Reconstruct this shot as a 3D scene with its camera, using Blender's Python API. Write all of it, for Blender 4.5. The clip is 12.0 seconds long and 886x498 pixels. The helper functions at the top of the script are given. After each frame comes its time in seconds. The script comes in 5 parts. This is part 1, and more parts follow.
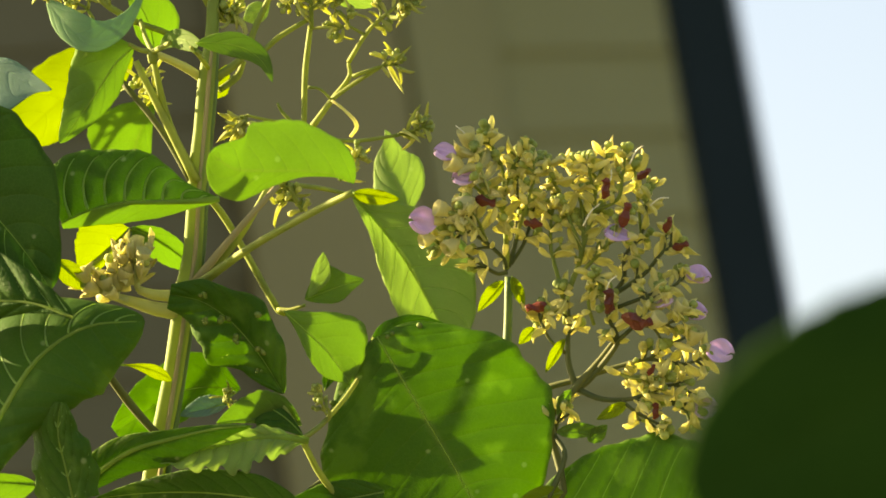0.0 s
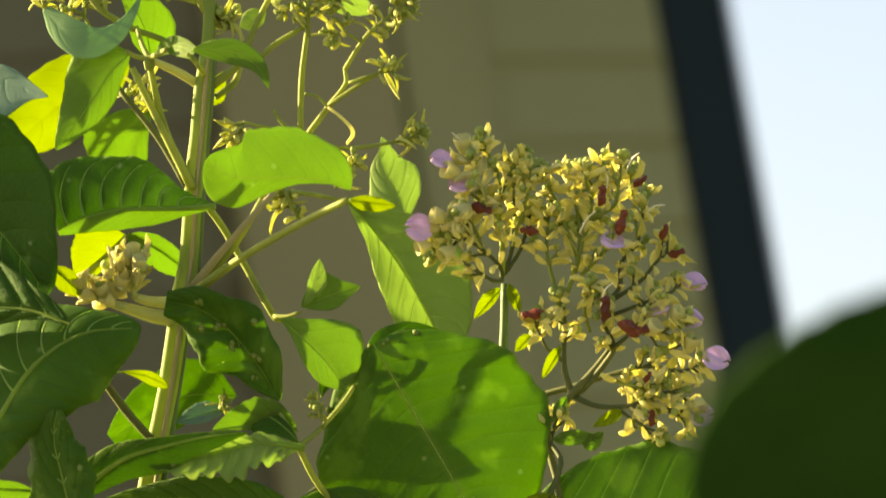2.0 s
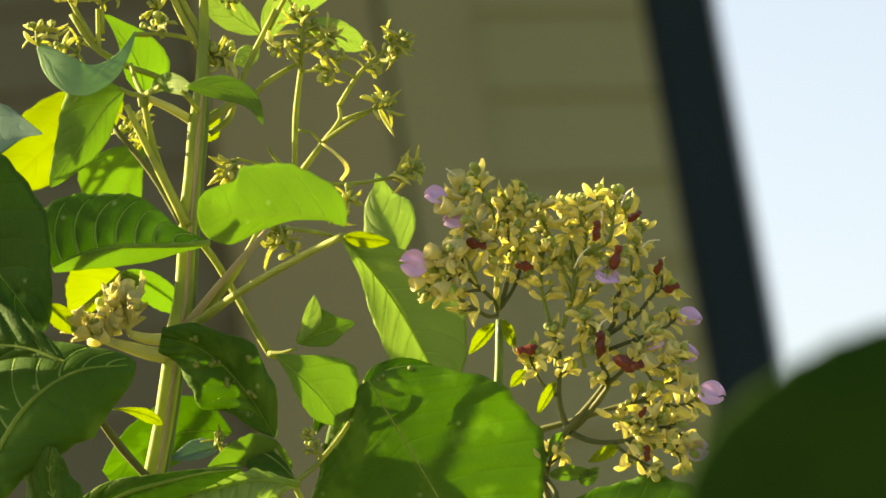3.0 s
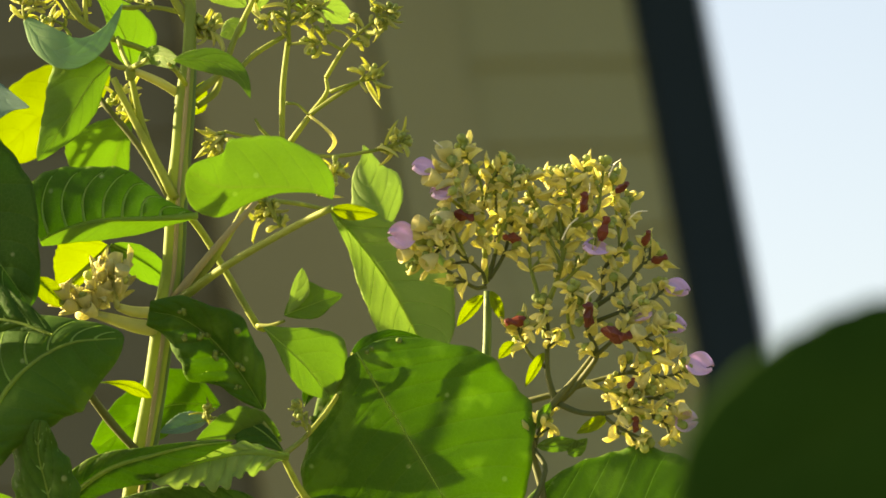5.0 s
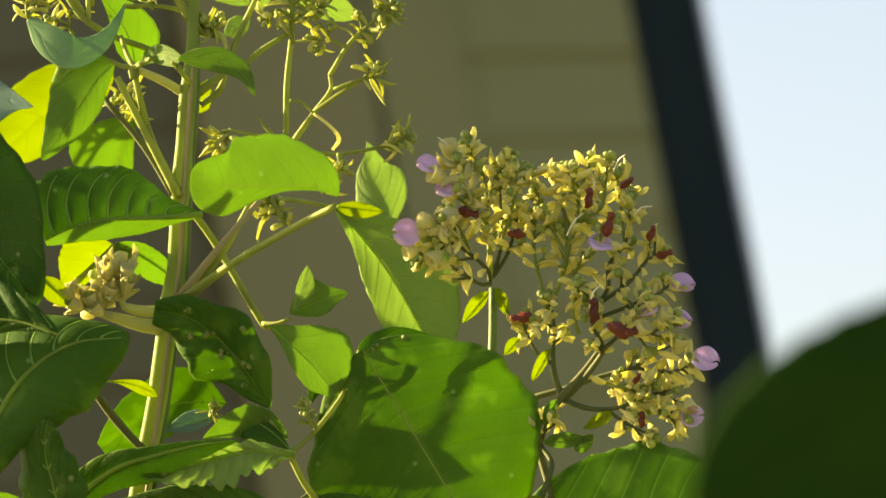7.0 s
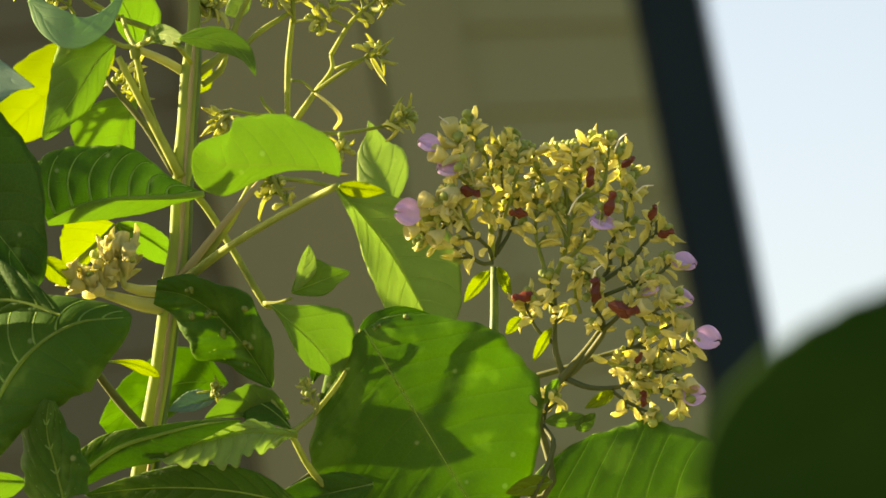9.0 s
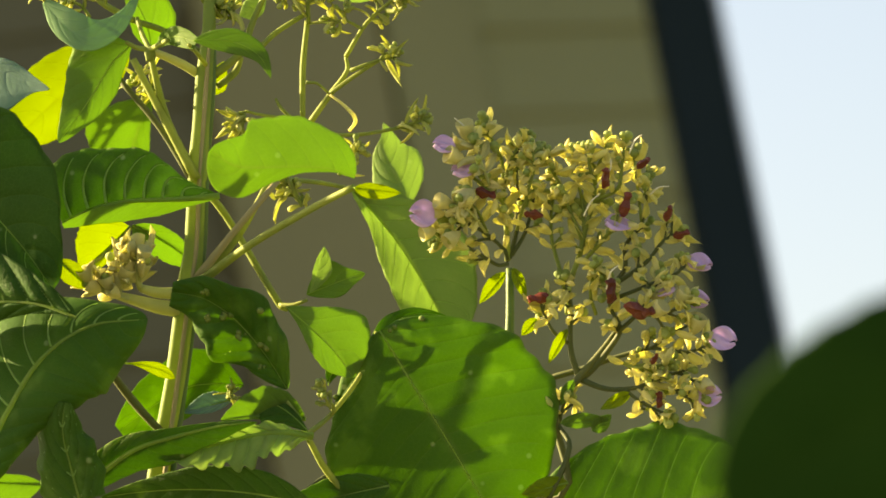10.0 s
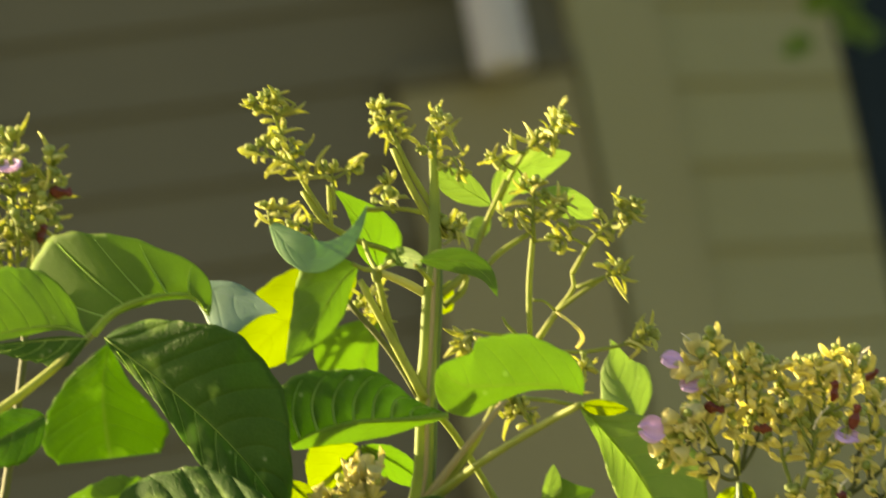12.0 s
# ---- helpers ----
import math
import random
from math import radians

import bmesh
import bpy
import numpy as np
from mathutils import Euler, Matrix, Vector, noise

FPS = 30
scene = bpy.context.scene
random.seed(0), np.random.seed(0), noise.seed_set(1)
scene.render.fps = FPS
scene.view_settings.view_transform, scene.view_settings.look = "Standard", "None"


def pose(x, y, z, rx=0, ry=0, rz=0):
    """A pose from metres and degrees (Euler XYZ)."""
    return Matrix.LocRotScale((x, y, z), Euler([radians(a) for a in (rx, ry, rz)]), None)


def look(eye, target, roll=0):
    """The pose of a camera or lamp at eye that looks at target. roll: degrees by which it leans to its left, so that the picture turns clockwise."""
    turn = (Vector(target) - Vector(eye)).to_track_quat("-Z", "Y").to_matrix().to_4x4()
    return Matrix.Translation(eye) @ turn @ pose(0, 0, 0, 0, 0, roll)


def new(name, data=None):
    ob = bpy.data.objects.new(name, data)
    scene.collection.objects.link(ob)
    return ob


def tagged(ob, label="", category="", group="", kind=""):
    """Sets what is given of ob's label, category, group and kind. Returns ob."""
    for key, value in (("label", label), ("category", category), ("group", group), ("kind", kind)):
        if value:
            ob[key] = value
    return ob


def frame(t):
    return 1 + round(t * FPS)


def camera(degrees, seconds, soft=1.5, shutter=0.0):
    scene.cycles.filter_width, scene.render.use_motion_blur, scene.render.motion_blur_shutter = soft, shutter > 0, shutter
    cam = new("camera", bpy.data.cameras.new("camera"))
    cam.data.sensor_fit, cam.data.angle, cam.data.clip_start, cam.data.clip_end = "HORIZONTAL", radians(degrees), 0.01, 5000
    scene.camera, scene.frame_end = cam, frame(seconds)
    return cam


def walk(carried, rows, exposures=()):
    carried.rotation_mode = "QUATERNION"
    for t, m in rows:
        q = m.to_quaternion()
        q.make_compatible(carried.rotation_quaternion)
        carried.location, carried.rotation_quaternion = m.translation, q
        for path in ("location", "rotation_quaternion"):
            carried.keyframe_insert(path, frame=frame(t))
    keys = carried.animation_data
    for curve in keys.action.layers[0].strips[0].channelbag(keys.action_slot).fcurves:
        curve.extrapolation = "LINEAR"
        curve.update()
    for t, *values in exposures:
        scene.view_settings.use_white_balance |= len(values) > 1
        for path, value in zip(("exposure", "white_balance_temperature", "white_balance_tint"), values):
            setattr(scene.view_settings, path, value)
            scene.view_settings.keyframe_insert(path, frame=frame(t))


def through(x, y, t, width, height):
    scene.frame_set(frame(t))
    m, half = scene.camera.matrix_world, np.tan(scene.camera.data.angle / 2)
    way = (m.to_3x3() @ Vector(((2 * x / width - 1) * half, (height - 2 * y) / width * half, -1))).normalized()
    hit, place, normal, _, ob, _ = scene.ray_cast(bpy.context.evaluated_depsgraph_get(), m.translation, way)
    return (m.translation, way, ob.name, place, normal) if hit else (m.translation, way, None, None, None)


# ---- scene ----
FOV = 10.0
cam = camera(FOV, 12.0, soft=1.6, shutter=0.5)
cam.data.dof.use_dof = True
cam.data.dof.focus_distance = 2.24
cam.data.dof.aperture_fstop = 13.5
PATH = [
    (0.0, 0.0001, -0.0001, 1.4003, 102.155, 9.291, 1.995),
    (0.5, 0.0009, 0.0001, 1.3996, 102.050, 9.357, 1.899),
    (1.0, 0.0006, 0.0001, 1.3998, 102.264, 9.443, 1.905),
    (1.5, -0.0010, -0.0001, 1.4003, 101.971, 9.597, 1.909),
    (2.0, -0.0019, -0.0002, 1.4007, 102.216, 9.262, 1.890),
    (2.5, -0.0019, -0.0002, 1.4007, 102.717, 9.282, 1.904),
    (3.0, -0.0022, -0.0002, 1.4009, 102.614, 9.488, 1.869),
    (4.8, -0.0036, -0.0004, 1.4020, 102.189, 9.741, 1.781),
    (5.0, -0.0042, -0.0005, 1.4026, 102.237, 9.750, 1.724),
    (5.5, -0.0018, -0.0006, 1.4027, 102.108, 9.927, 1.758),
    (6.0, -0.0013, -0.0006, 1.4031, 102.091, 10.107, 1.808),
    (6.5, -0.0034, -0.0007, 1.4035, 102.061, 10.263, 1.852),
    (7.0, -0.0078, -0.0013, 1.4064, 102.125, 10.165, 1.761),
    (7.5, -0.0084, -0.0021, 1.4100, 101.992, 10.168, 1.651),
    (9.3, -0.0091, -0.0021, 1.4102, 101.796, 10.263, 1.759),
    (9.5, -0.0091, -0.0021, 1.4101, 101.831, 10.132, 1.741),
    (10.0, -0.0099, -0.0021, 1.4099, 101.857, 10.350, 1.928),
    (10.5, -0.0119, -0.0021, 1.4099, 101.825, 10.437, 2.024),
    (11.0, -0.0136, -0.0023, 1.4102, 102.099, 10.661, 2.312),
    (11.5, -0.0109, -0.0025, 1.4091, 103.713, 10.688, 3.720),
    (12.0, -0.0072, -0.0022, 1.4073, 104.891, 10.723, 4.793),
]
walk(cam, [(t, pose(*row)) for t, *row in PATH], [(0.0, 2.66, 8250, 13), (2.5, 2.69, 8250, 13), (3.2, 2.62, 8250, 13), (5.5, 2.60, 8250, 13), (9.5, 2.57, 8250, 13), (11.0, 2.57, 8250, 13), (12.0, 2.68, 8250, 13)])

# ---- world, sun, exposure ----
SUN_TO = Vector((-0.83, 0.24, 0.46)).normalized()
world = bpy.data.worlds.new("sky")
scene.world = world
world.use_nodes = True
wn = world.node_tree
sky = wn.nodes.new("ShaderNodeTexSky")
sky.sky_type = "NISHITA"
sky.sun_disc = False
sky.sun_elevation = math.asin(SUN_TO.z)
sky.sun_rotation = math.atan2(SUN_TO.x, SUN_TO.y)
sky.dust_density = 3.0
wn.nodes["Background"].inputs["Strength"].default_value = 0.050
wn.links.new(sky.outputs["Color"], wn.nodes["Background"].inputs["Color"])
lamp = bpy.data.lights.new("sun", "SUN")
lamp.energy, lamp.angle, lamp.color = 5.0, radians(0.53), (1.0, 0.84, 0.56)
sun = new("sun", lamp)
sun.matrix_world = look((-4, -2, 6), Vector((-4, -2, 6)) - SUN_TO)

# ---- materials ----
def nodes_of(name):
    m = bpy.data.materials.new(name)
    m.use_nodes = True
    nt = m.node_tree
    return m, nt, nt.nodes["Principled BSDF"], nt.nodes["Material Output"]


def calc(nt, op, a, b=None, c=None):
    n = nt.nodes.new("ShaderNodeMath")
    n.operation = op
    for i, v in enumerate((a, b, c)):
        if v is None:
            continue
        if isinstance(v, (int, float)):
            n.inputs[i].default_value = v
        else:
            nt.links.new(v, n.inputs[i])
    return n.outputs[0]


def mixed(nt, fac, a, b, blend="MIX"):
    n = nt.nodes.new("ShaderNodeMix")
    n.data_type, n.blend_type = "RGBA", blend
    for sock, v in ((n.inputs["Factor"], fac), (n.inputs["A"], a), (n.inputs["B"], b)):
        if isinstance(v, (int, float)):
            sock.default_value = v
        elif isinstance(v, tuple):
            sock.default_value = (*v, 1.0)
        else:
            nt.links.new(v, sock)
    return n.outputs["Result"]


def noise_of(nt, scale, detail=3.0, coords=None):
    n = nt.nodes.new("ShaderNodeTexNoise")
    n.inputs["Scale"].default_value, n.inputs["Detail"].default_value = scale, detail
    if coords is not None:
        nt.links.new(coords, n.inputs["Vector"])
    return n.outputs["Fac"]


def ramp(nt, fac, lo, hi):
    n = nt.nodes.new("ShaderNodeMapRange")
    n.clamp = True
    nt.links.new(fac, n.inputs["Value"])
    n.inputs["From Min"].default_value, n.inputs["From Max"].default_value = lo, hi
    return n.outputs["Result"]


def leaf_material(name, dark, light, vein, glow, through=0.45, rough=0.5, bump=0.5, lines=0.38, specks=0.55, mottle_dapple=0.0):
    """Leaf blade: side veins from the blade's own coordinates, quilting between them, pale specks, light through it."""
    m, nt, bsdf, out = nodes_of(name)
    uv = nt.nodes.new("ShaderNodeUVMap")
    sep = nt.nodes.new("ShaderNodeSeparateXYZ")
    nt.links.new(uv.outputs["UV"], sep.inputs[0])
    x, y = sep.outputs[0], sep.outputs[1]
    geo = nt.nodes.new("ShaderNodeTexCoord")
    wob = noise_of(nt, 60.0, 2.0, geo.outputs["Object"])
    ay = calc(nt, "ABSOLUTE", y)
    run = calc(nt, "SUBTRACT", x, calc(nt, "MULTIPLY", calc(nt, "POWER", ay, 1.35), 1.7))
    run = calc(nt, "ADD", run, calc(nt, "MULTIPLY", wob, 0.08))
    f = calc(nt, "FRACT", run)
    d = calc(nt, "ABSOLUTE", calc(nt, "SUBTRACT", f, 0.5))
    line = ramp(nt, d, 0.472, 0.498)
    line = calc(nt, "MULTIPLY", line, calc(nt, "SUBTRACT", 1.0, calc(nt, "MULTIPLY", ay, 0.75)))
    rib = ramp(nt, ay, 0.05, 0.015)
    # pale margin: the sunlit rim of the blade is put into the colour
    margin = ramp(nt, ay, 0.955, 0.99)
    veins = calc(nt, "MAXIMUM", calc(nt, "MAXIMUM", line, rib), margin)
    cell = nt.nodes.new("ShaderNodeTexVoronoi")
    cell.feature = "DISTANCE_TO_EDGE"
    cell.inputs["Scale"].default_value = 420.0
    nt.links.new(geo.outputs["Object"], cell.inputs["Vector"])
    net = ramp(nt, cell.outputs["Distance"], 0.10, 0.0)
    spot = nt.nodes.new("ShaderNodeTexVoronoi")
    spot.inputs["Scale"].default_value = 70.0
    nt.links.new(geo.outputs["Object"], spot.inputs["Vector"])
    speck = ramp(nt, spot.outputs["Distance"], 0.11, 0.06)
    info = nt.nodes.new("ShaderNodeObjectInfo")
    patch = noise_of(nt, 28.0, 4.0, geo.outputs["Object"])
    tone = calc(nt, "ADD", calc(nt, "MULTIPLY", ramp(nt, patch, 0.3, 0.7), 0.6), calc(nt, "MULTIPLY", info.outputs["Random"], 0.4))
    col = mixed(nt, tone, dark, light)
    col = mixed(nt, calc(nt, "MULTIPLY", net, 0.12), col, vein)
    col = mixed(nt, calc(nt, "MULTIPLY", veins, lines), col, vein)
    col = mixed(nt, calc(nt, "MULTIPLY", speck, specks), col, (0.42, 0.5, 0.25))
    # pale blotches: faint leaf mottling, and sun dapples painted on the dappled leaves
    blotch = ramp(nt, noise_of(nt, 48.0, 3.0, geo.outputs["Object"]), 0.55, 0.64)
    col = mixed(nt, calc(nt, "MULTIPLY", blotch, mottle_dapple), col, vein)
    nt.links.new(col, bsdf.inputs["Base Color"])
    bsdf.inputs["Roughness"].default_value = rough
    bsdf.inputs["Specular IOR Level"].default_value = 0.09
    pillow = calc(nt, "SUBTRACT", 1.0, calc(nt, "POWER", calc(nt, "MULTIPLY", d, 2.0), 5.0))
    dents = noise_of(nt, 130.0, 4.0, geo.outputs["Object"])
    height = calc(nt, "ADD", calc(nt, "MULTIPLY", pillow, 0.30), calc(nt, "MULTIPLY", dents, 0.5))
    height = calc(nt, "ADD", height, calc(nt, "MULTIPLY", net, -0.06))
    bn = nt.nodes.new("ShaderNodeBump")
    bn.inputs["Strength"].default_value, bn.inputs["Distance"].default_value = bump, 0.003
    nt.links.new(height, bn.inputs["Height"])
    nt.links.new(bn.outputs["Normal"], bsdf.inputs["Normal"])
    tr = nt.nodes.new("ShaderNodeBsdfTranslucent")
    glowing = mixed(nt, calc(nt, "MULTIPLY", veins, 0.35), mixed(nt, tone, tuple(c * 0.8 for c in glow), glow), vein)
    glowing = mixed(nt, calc(nt, "MULTIPLY", blotch, mottle_dapple), glowing, tuple(min(c * 2.0, 0.9) for c in glow))
    nt.links.new(glowing, tr.inputs["Color"])
    nt.links.new(bn.outputs["Normal"], tr.inputs["Normal"])
    mix = nt.nodes.new("ShaderNodeMixShader")
    mix.inputs[0].default_value = through
    nt.links.new(bsdf.outputs[0], mix.inputs[1])
    nt.links.new(tr.outputs[0], mix.inputs[2])
    nt.links.new(mix.outputs[0], out.inputs["Surface"])
    return m


def soft_material(name, a, b, scale=200.0, rough=0.55, through=0.0, glow=None, bump=0.2, fine=0.0006, vary=0.4):
    """Plant tissue or another plain rough surface: two tones in patches, a fine relief, some light through it."""
    m, nt, bsdf, out = nodes_of(name)
    geo = nt.nodes.new("ShaderNodeTexCoord")
    info = nt.nodes.new("ShaderNodeObjectInfo")
    n1 = noise_of(nt, scale, 4.0, geo.outputs["Object"])
    n2 = noise_of(nt, scale * 0.15, 2.0, geo.outputs["Object"])
    tone = calc(nt, "ADD", calc(nt, "MULTIPLY", ramp(nt, n1, 0.3, 0.7), 0.58 * (1 - vary)), calc(nt, "MULTIPLY", ramp(nt, n2, 0.35, 0.65), 0.42 * (1 - vary)))
    tone = calc(nt, "ADD", tone, calc(nt, "MULTIPLY", info.outputs["Random"], vary))
    col = mixed(nt, tone, a, b)
    nt.links.new(col, bsdf.inputs["Base Color"])
    bsdf.inputs["Roughness"].default_value = rough
    bn = nt.nodes.new("ShaderNodeBump")
    bn.inputs["Strength"].default_value, bn.inputs["Distance"].default_value = bump, fine
    nt.links.new(n1, bn.inputs["Height"])
    nt.links.new(bn.outputs["Normal"], bsdf.inputs["Normal"])
    if through:
        tr = nt.nodes.new("ShaderNodeBsdfTranslucent")
        nt.links.new(mixed(nt, tone, tuple(c * 0.75 for c in glow), glow), tr.inputs["Color"])
        mix = nt.nodes.new("ShaderNodeMixShader")
        mix.inputs[0].default_value = through
        nt.links.new(bsdf.outputs[0], mix.inputs[1])
        nt.links.new(tr.outputs[0], mix.inputs[2])
        nt.links.new(mix.outputs[0], out.inputs["Surface"])
    return m


def board_material(name, a, b, rough=0.7):
    """Painted, weathered boards: grain along the board, stains, a tone of its own for each board."""
    m, nt, bsdf, out = nodes_of(name)
    geo = nt.nodes.new("ShaderNodeTexCoord")
    info = nt.nodes.new("ShaderNodeObjectInfo")
    mp = nt.nodes.new("ShaderNodeMapping")
    mp.inputs["Scale"].default_value = (1.5, 30.0, 30.0)
    nt.links.new(geo.outputs["Object"], mp.inputs["Vector"])
    grain = noise_of(nt, 3.0, 5.0, mp.outputs["Vector"])
    stain = noise_of(nt, 2.2, 3.0, geo.outputs["Object"])
    tone = calc(nt, "ADD", calc(nt, "MULTIPLY", grain, 0.35), calc(nt, "MULTIPLY", ramp(nt, stain, 0.35, 0.65), 0.35))
    tone = calc(nt, "ADD", tone, calc(nt, "MULTIPLY", info.outputs["Random"], 0.3))
    nt.links.new(mixed(nt, tone, a, b), bsdf.inputs["Base Color"])
    bsdf.inputs["Roughness"].default_value = rough
    bn = nt.nodes.new("ShaderNodeBump")
    bn.inputs["Strength"].default_value, bn.inputs["Distance"].default_value = 0.4, 0.002
    nt.links.new(grain, bn.inputs["Height"])
    nt.links.new(bn.outputs["Normal"], bsdf.inputs["Normal"])
    return m


LEAF = leaf_material("leaf_green", (0.068, 0.125, 0.032), (0.120, 0.195, 0.050), (0.32, 0.40, 0.12), (0.38, 0.61, 0.12), through=0.5, rough=0.65, bump=0.25, lines=0.2)
LEAF_YOUNG = leaf_material("leaf_young", (0.14, 0.22, 0.022), (0.21, 0.28, 0.034), (0.34, 0.40, 0.08), (0.50, 0.62, 0.045), through=0.55, bump=0.3, lines=0.15)
# darker copy of the leaf green; shade from other leaves put into its colour
LEAF_SHADED = leaf_material("leaf_shaded", (0.025, 0.076, 0.012), (0.050, 0.124, 0.021), (0.28, 0.38, 0.10), (0.22, 0.43, 0.045), through=0.42, rough=0.65, bump=0.4, lines=0.3, mottle_dapple=0.15)
LEAF_BROAD = leaf_material("leaf_broad", (0.032, 0.087, 0.016), (0.058, 0.137, 0.026), (0.23, 0.33, 0.09), (0.275, 0.50, 0.065), through=0.46, rough=0.62, bump=0.35, lines=0.3, mottle_dapple=0.22)
# near leaf seen from its unlit side; that darkness is put into the colour
LEAF_UNLIT = leaf_material("leaf_unlit", (0.009, 0.036, 0.003), (0.016, 0.052, 0.005), (0.03, 0.06, 0.01), (0.02, 0.06, 0.003), through=0.04, rough=0.9, bump=0.2, lines=0.2, specks=0.0)
LEAF_UNLIT.node_tree.nodes["Principled BSDF"].inputs["Specular IOR Level"].default_value = 0.1
# pale leaf back; the blue sheen of the sky is put into its colour
LEAF_BACK_SKY = leaf_material("leaf_underside_sky", (0.13, 0.24, 0.17), (0.21, 0.31, 0.27), (0.26, 0.38, 0.28), (0.22, 0.42, 0.14), through=0.4, rough=0.5, bump=0.15, lines=0.08)
LEAF_TEAL = leaf_material("leaf_underside_green", (0.15, 0.30, 0.14), (0.22, 0.37, 0.20), (0.28, 0.42, 0.24), (0.30, 0.52, 0.16), through=0.45, rough=0.5, bump=0.15, lines=0.1)
# paler leaf green; the front-lit look of sunlit leaves is put into it
LEAF_PALE = leaf_material("leaf_pale", (0.15, 0.245, 0.075), (0.205, 0.315, 0.11), (0.38, 0.46, 0.18), (0.52, 0.72, 0.24), through=0.5, rough=0.6, bump=0.35, lines=0.45, mottle_dapple=0.2)
# dark leaf in shade, with patches of sun painted as pale blotches
LEAF_DAPPLE_SHADE = leaf_material("leaf_dapple_shade", (0.019, 0.064, 0.009), (0.040, 0.108, 0.016), (0.17, 0.28, 0.06), (0.18, 0.38, 0.04), through=0.3, rough=0.62, bump=0.6, lines=0.2, mottle_dapple=0.75)
RIB = soft_material("leaf_rib", (0.20, 0.34, 0.07), (0.31, 0.43, 0.11), 300, 0.6, 0.65, (0.60, 0.82, 0.18))
STEM = soft_material("stem_green", (0.135, 0.215, 0.038), (0.225, 0.315, 0.07), 90, 0.7, 0.3, (0.46, 0.56, 0.12))
# brown-green stalks, darkened in colour for the shade inside the flower head
STEM_DARK = soft_material("stem_brown_shade", (0.045, 0.075, 0.018), (0.115, 0.13, 0.036), 160, 0.7, 0.2, (0.24, 0.26, 0.06))
# dark green that carries shade: the main stem's far side, one side stem
STEM_SHADE = soft_material("stem_shade", (0.06, 0.12, 0.025), (0.10, 0.17, 0.035), 120, 0.6)
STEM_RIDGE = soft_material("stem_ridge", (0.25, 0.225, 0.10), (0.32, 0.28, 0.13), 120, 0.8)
VEIN = soft_material("leaf_side_vein", (0.22, 0.38, 0.10), (0.32, 0.47, 0.15), 300, 0.6, 0.65, (0.58, 0.84, 0.24))
STALK = soft_material("stalk_green", (0.15, 0.22, 0.035), (0.29, 0.34, 0.07), 160, 0.7, 0.3, (0.44, 0.52, 0.09))
SHOOT = soft_material("shoot_cream", (0.38, 0.43, 0.14), (0.50, 0.52, 0.20), 200, 0.7, 0.25, (0.56, 0.58, 0.2))
BUD = soft_material("bud_green", (0.15, 0.23, 0.05), (0.44, 0.50, 0.13), 500, 0.7, 0.3, (0.50, 0.60, 0.10), bump=0.4, fine=0.001, vary=0.75)
BRACT = soft_material("bract_yellow", (0.61, 0.60, 0.23), (0.90, 0.82, 0.43), 400, 0.65, 0.58, (0.95, 0.94, 0.38), bump=0.4, fine=0.001, vary=0.8)
BRACT_GREEN = soft_material("bract_green", (0.33, 0.42, 0.12), (0.62, 0.61, 0.23), 400, 0.7, 0.55, (0.68, 0.72, 0.22), bump=0.4, fine=0.001, vary=0.8)
CREAM = soft_material("calyx_cream", (0.56, 0.56, 0.23), (0.76, 0.71, 0.38), 700, 0.65, 0.45, (0.78, 0.76, 0.32), bump=0.6, fine=0.001)
LILAC = soft_material("petal_lilac", (0.62, 0.44, 0.74), (0.82, 0.66, 0.88), 300, 0.6, 0.4, (0.84, 0.64, 0.90))
WITHER = soft_material("petal_withered", (0.06, 0.012, 0.006), (0.20, 0.035, 0.012), 300, 0.5, 0.2, (0.45, 0.06, 0.015))
HAIR = soft_material("filament_white", (0.7, 0.68, 0.5), (0.8, 0.78, 0.6), 400, 0.5)
GALL = soft_material("gall_brown", (0.08, 0.15, 0.02), (0.15, 0.19, 0.035), 500, 0.8, vary=0.8)
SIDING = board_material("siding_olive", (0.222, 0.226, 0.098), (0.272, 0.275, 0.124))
# siding of the left bay; its deep shade is put into the brown
SIDING_SHADE = board_material("siding_shade_brown", (0.074, 0.071, 0.035), (0.105, 0.101, 0.050))
PANEL = board_material("shutter_olive", (0.165, 0.160, 0.074), (0.210, 0.203, 0.096))
TRIM = board_material("trim_olive", (0.200, 0.203, 0.092), (0.246, 0.248, 0.116))
# edge strip; bluish skylight is put into its colour
EDGE_BLUE = board_material("edge_skylight", (0.26, 0.32, 0.42), (0.34, 0.40, 0.50), 0.5)
POST = board_material("post_slate", (0.006, 0.014, 0.019), (0.011, 0.021, 0.027), 0.85)
POST.node_tree.nodes["Principled BSDF"].inputs["Specular IOR Level"].default_value = 0.12
GUTTER = soft_material("pipe_white", (0.30, 0.32, 0.33), (0.38, 0.40, 0.41), 8, 0.6)
SOIL = soft_material("soil_grass", (0.05, 0.07, 0.02), (0.10, 0.09, 0.05), 6, 0.9, bump=0.6, fine=0.03)

# ---- building blocks ----
# The shrub leans a little: its own axes have x across, z along the lean and d towards the open side, in millimetres.
SHRUB = Matrix.Translation((0.0, 2.19105, 1.86572)) @ Euler([radians(a) for a in (12.1619, 9.2905, 1.9927)]).to_matrix().to_4x4()
TURN = SHRUB.to_3x3()


def at(x, z, d=0.0):
    return SHRUB @ Vector((x / 1000, -d / 1000, z / 1000))


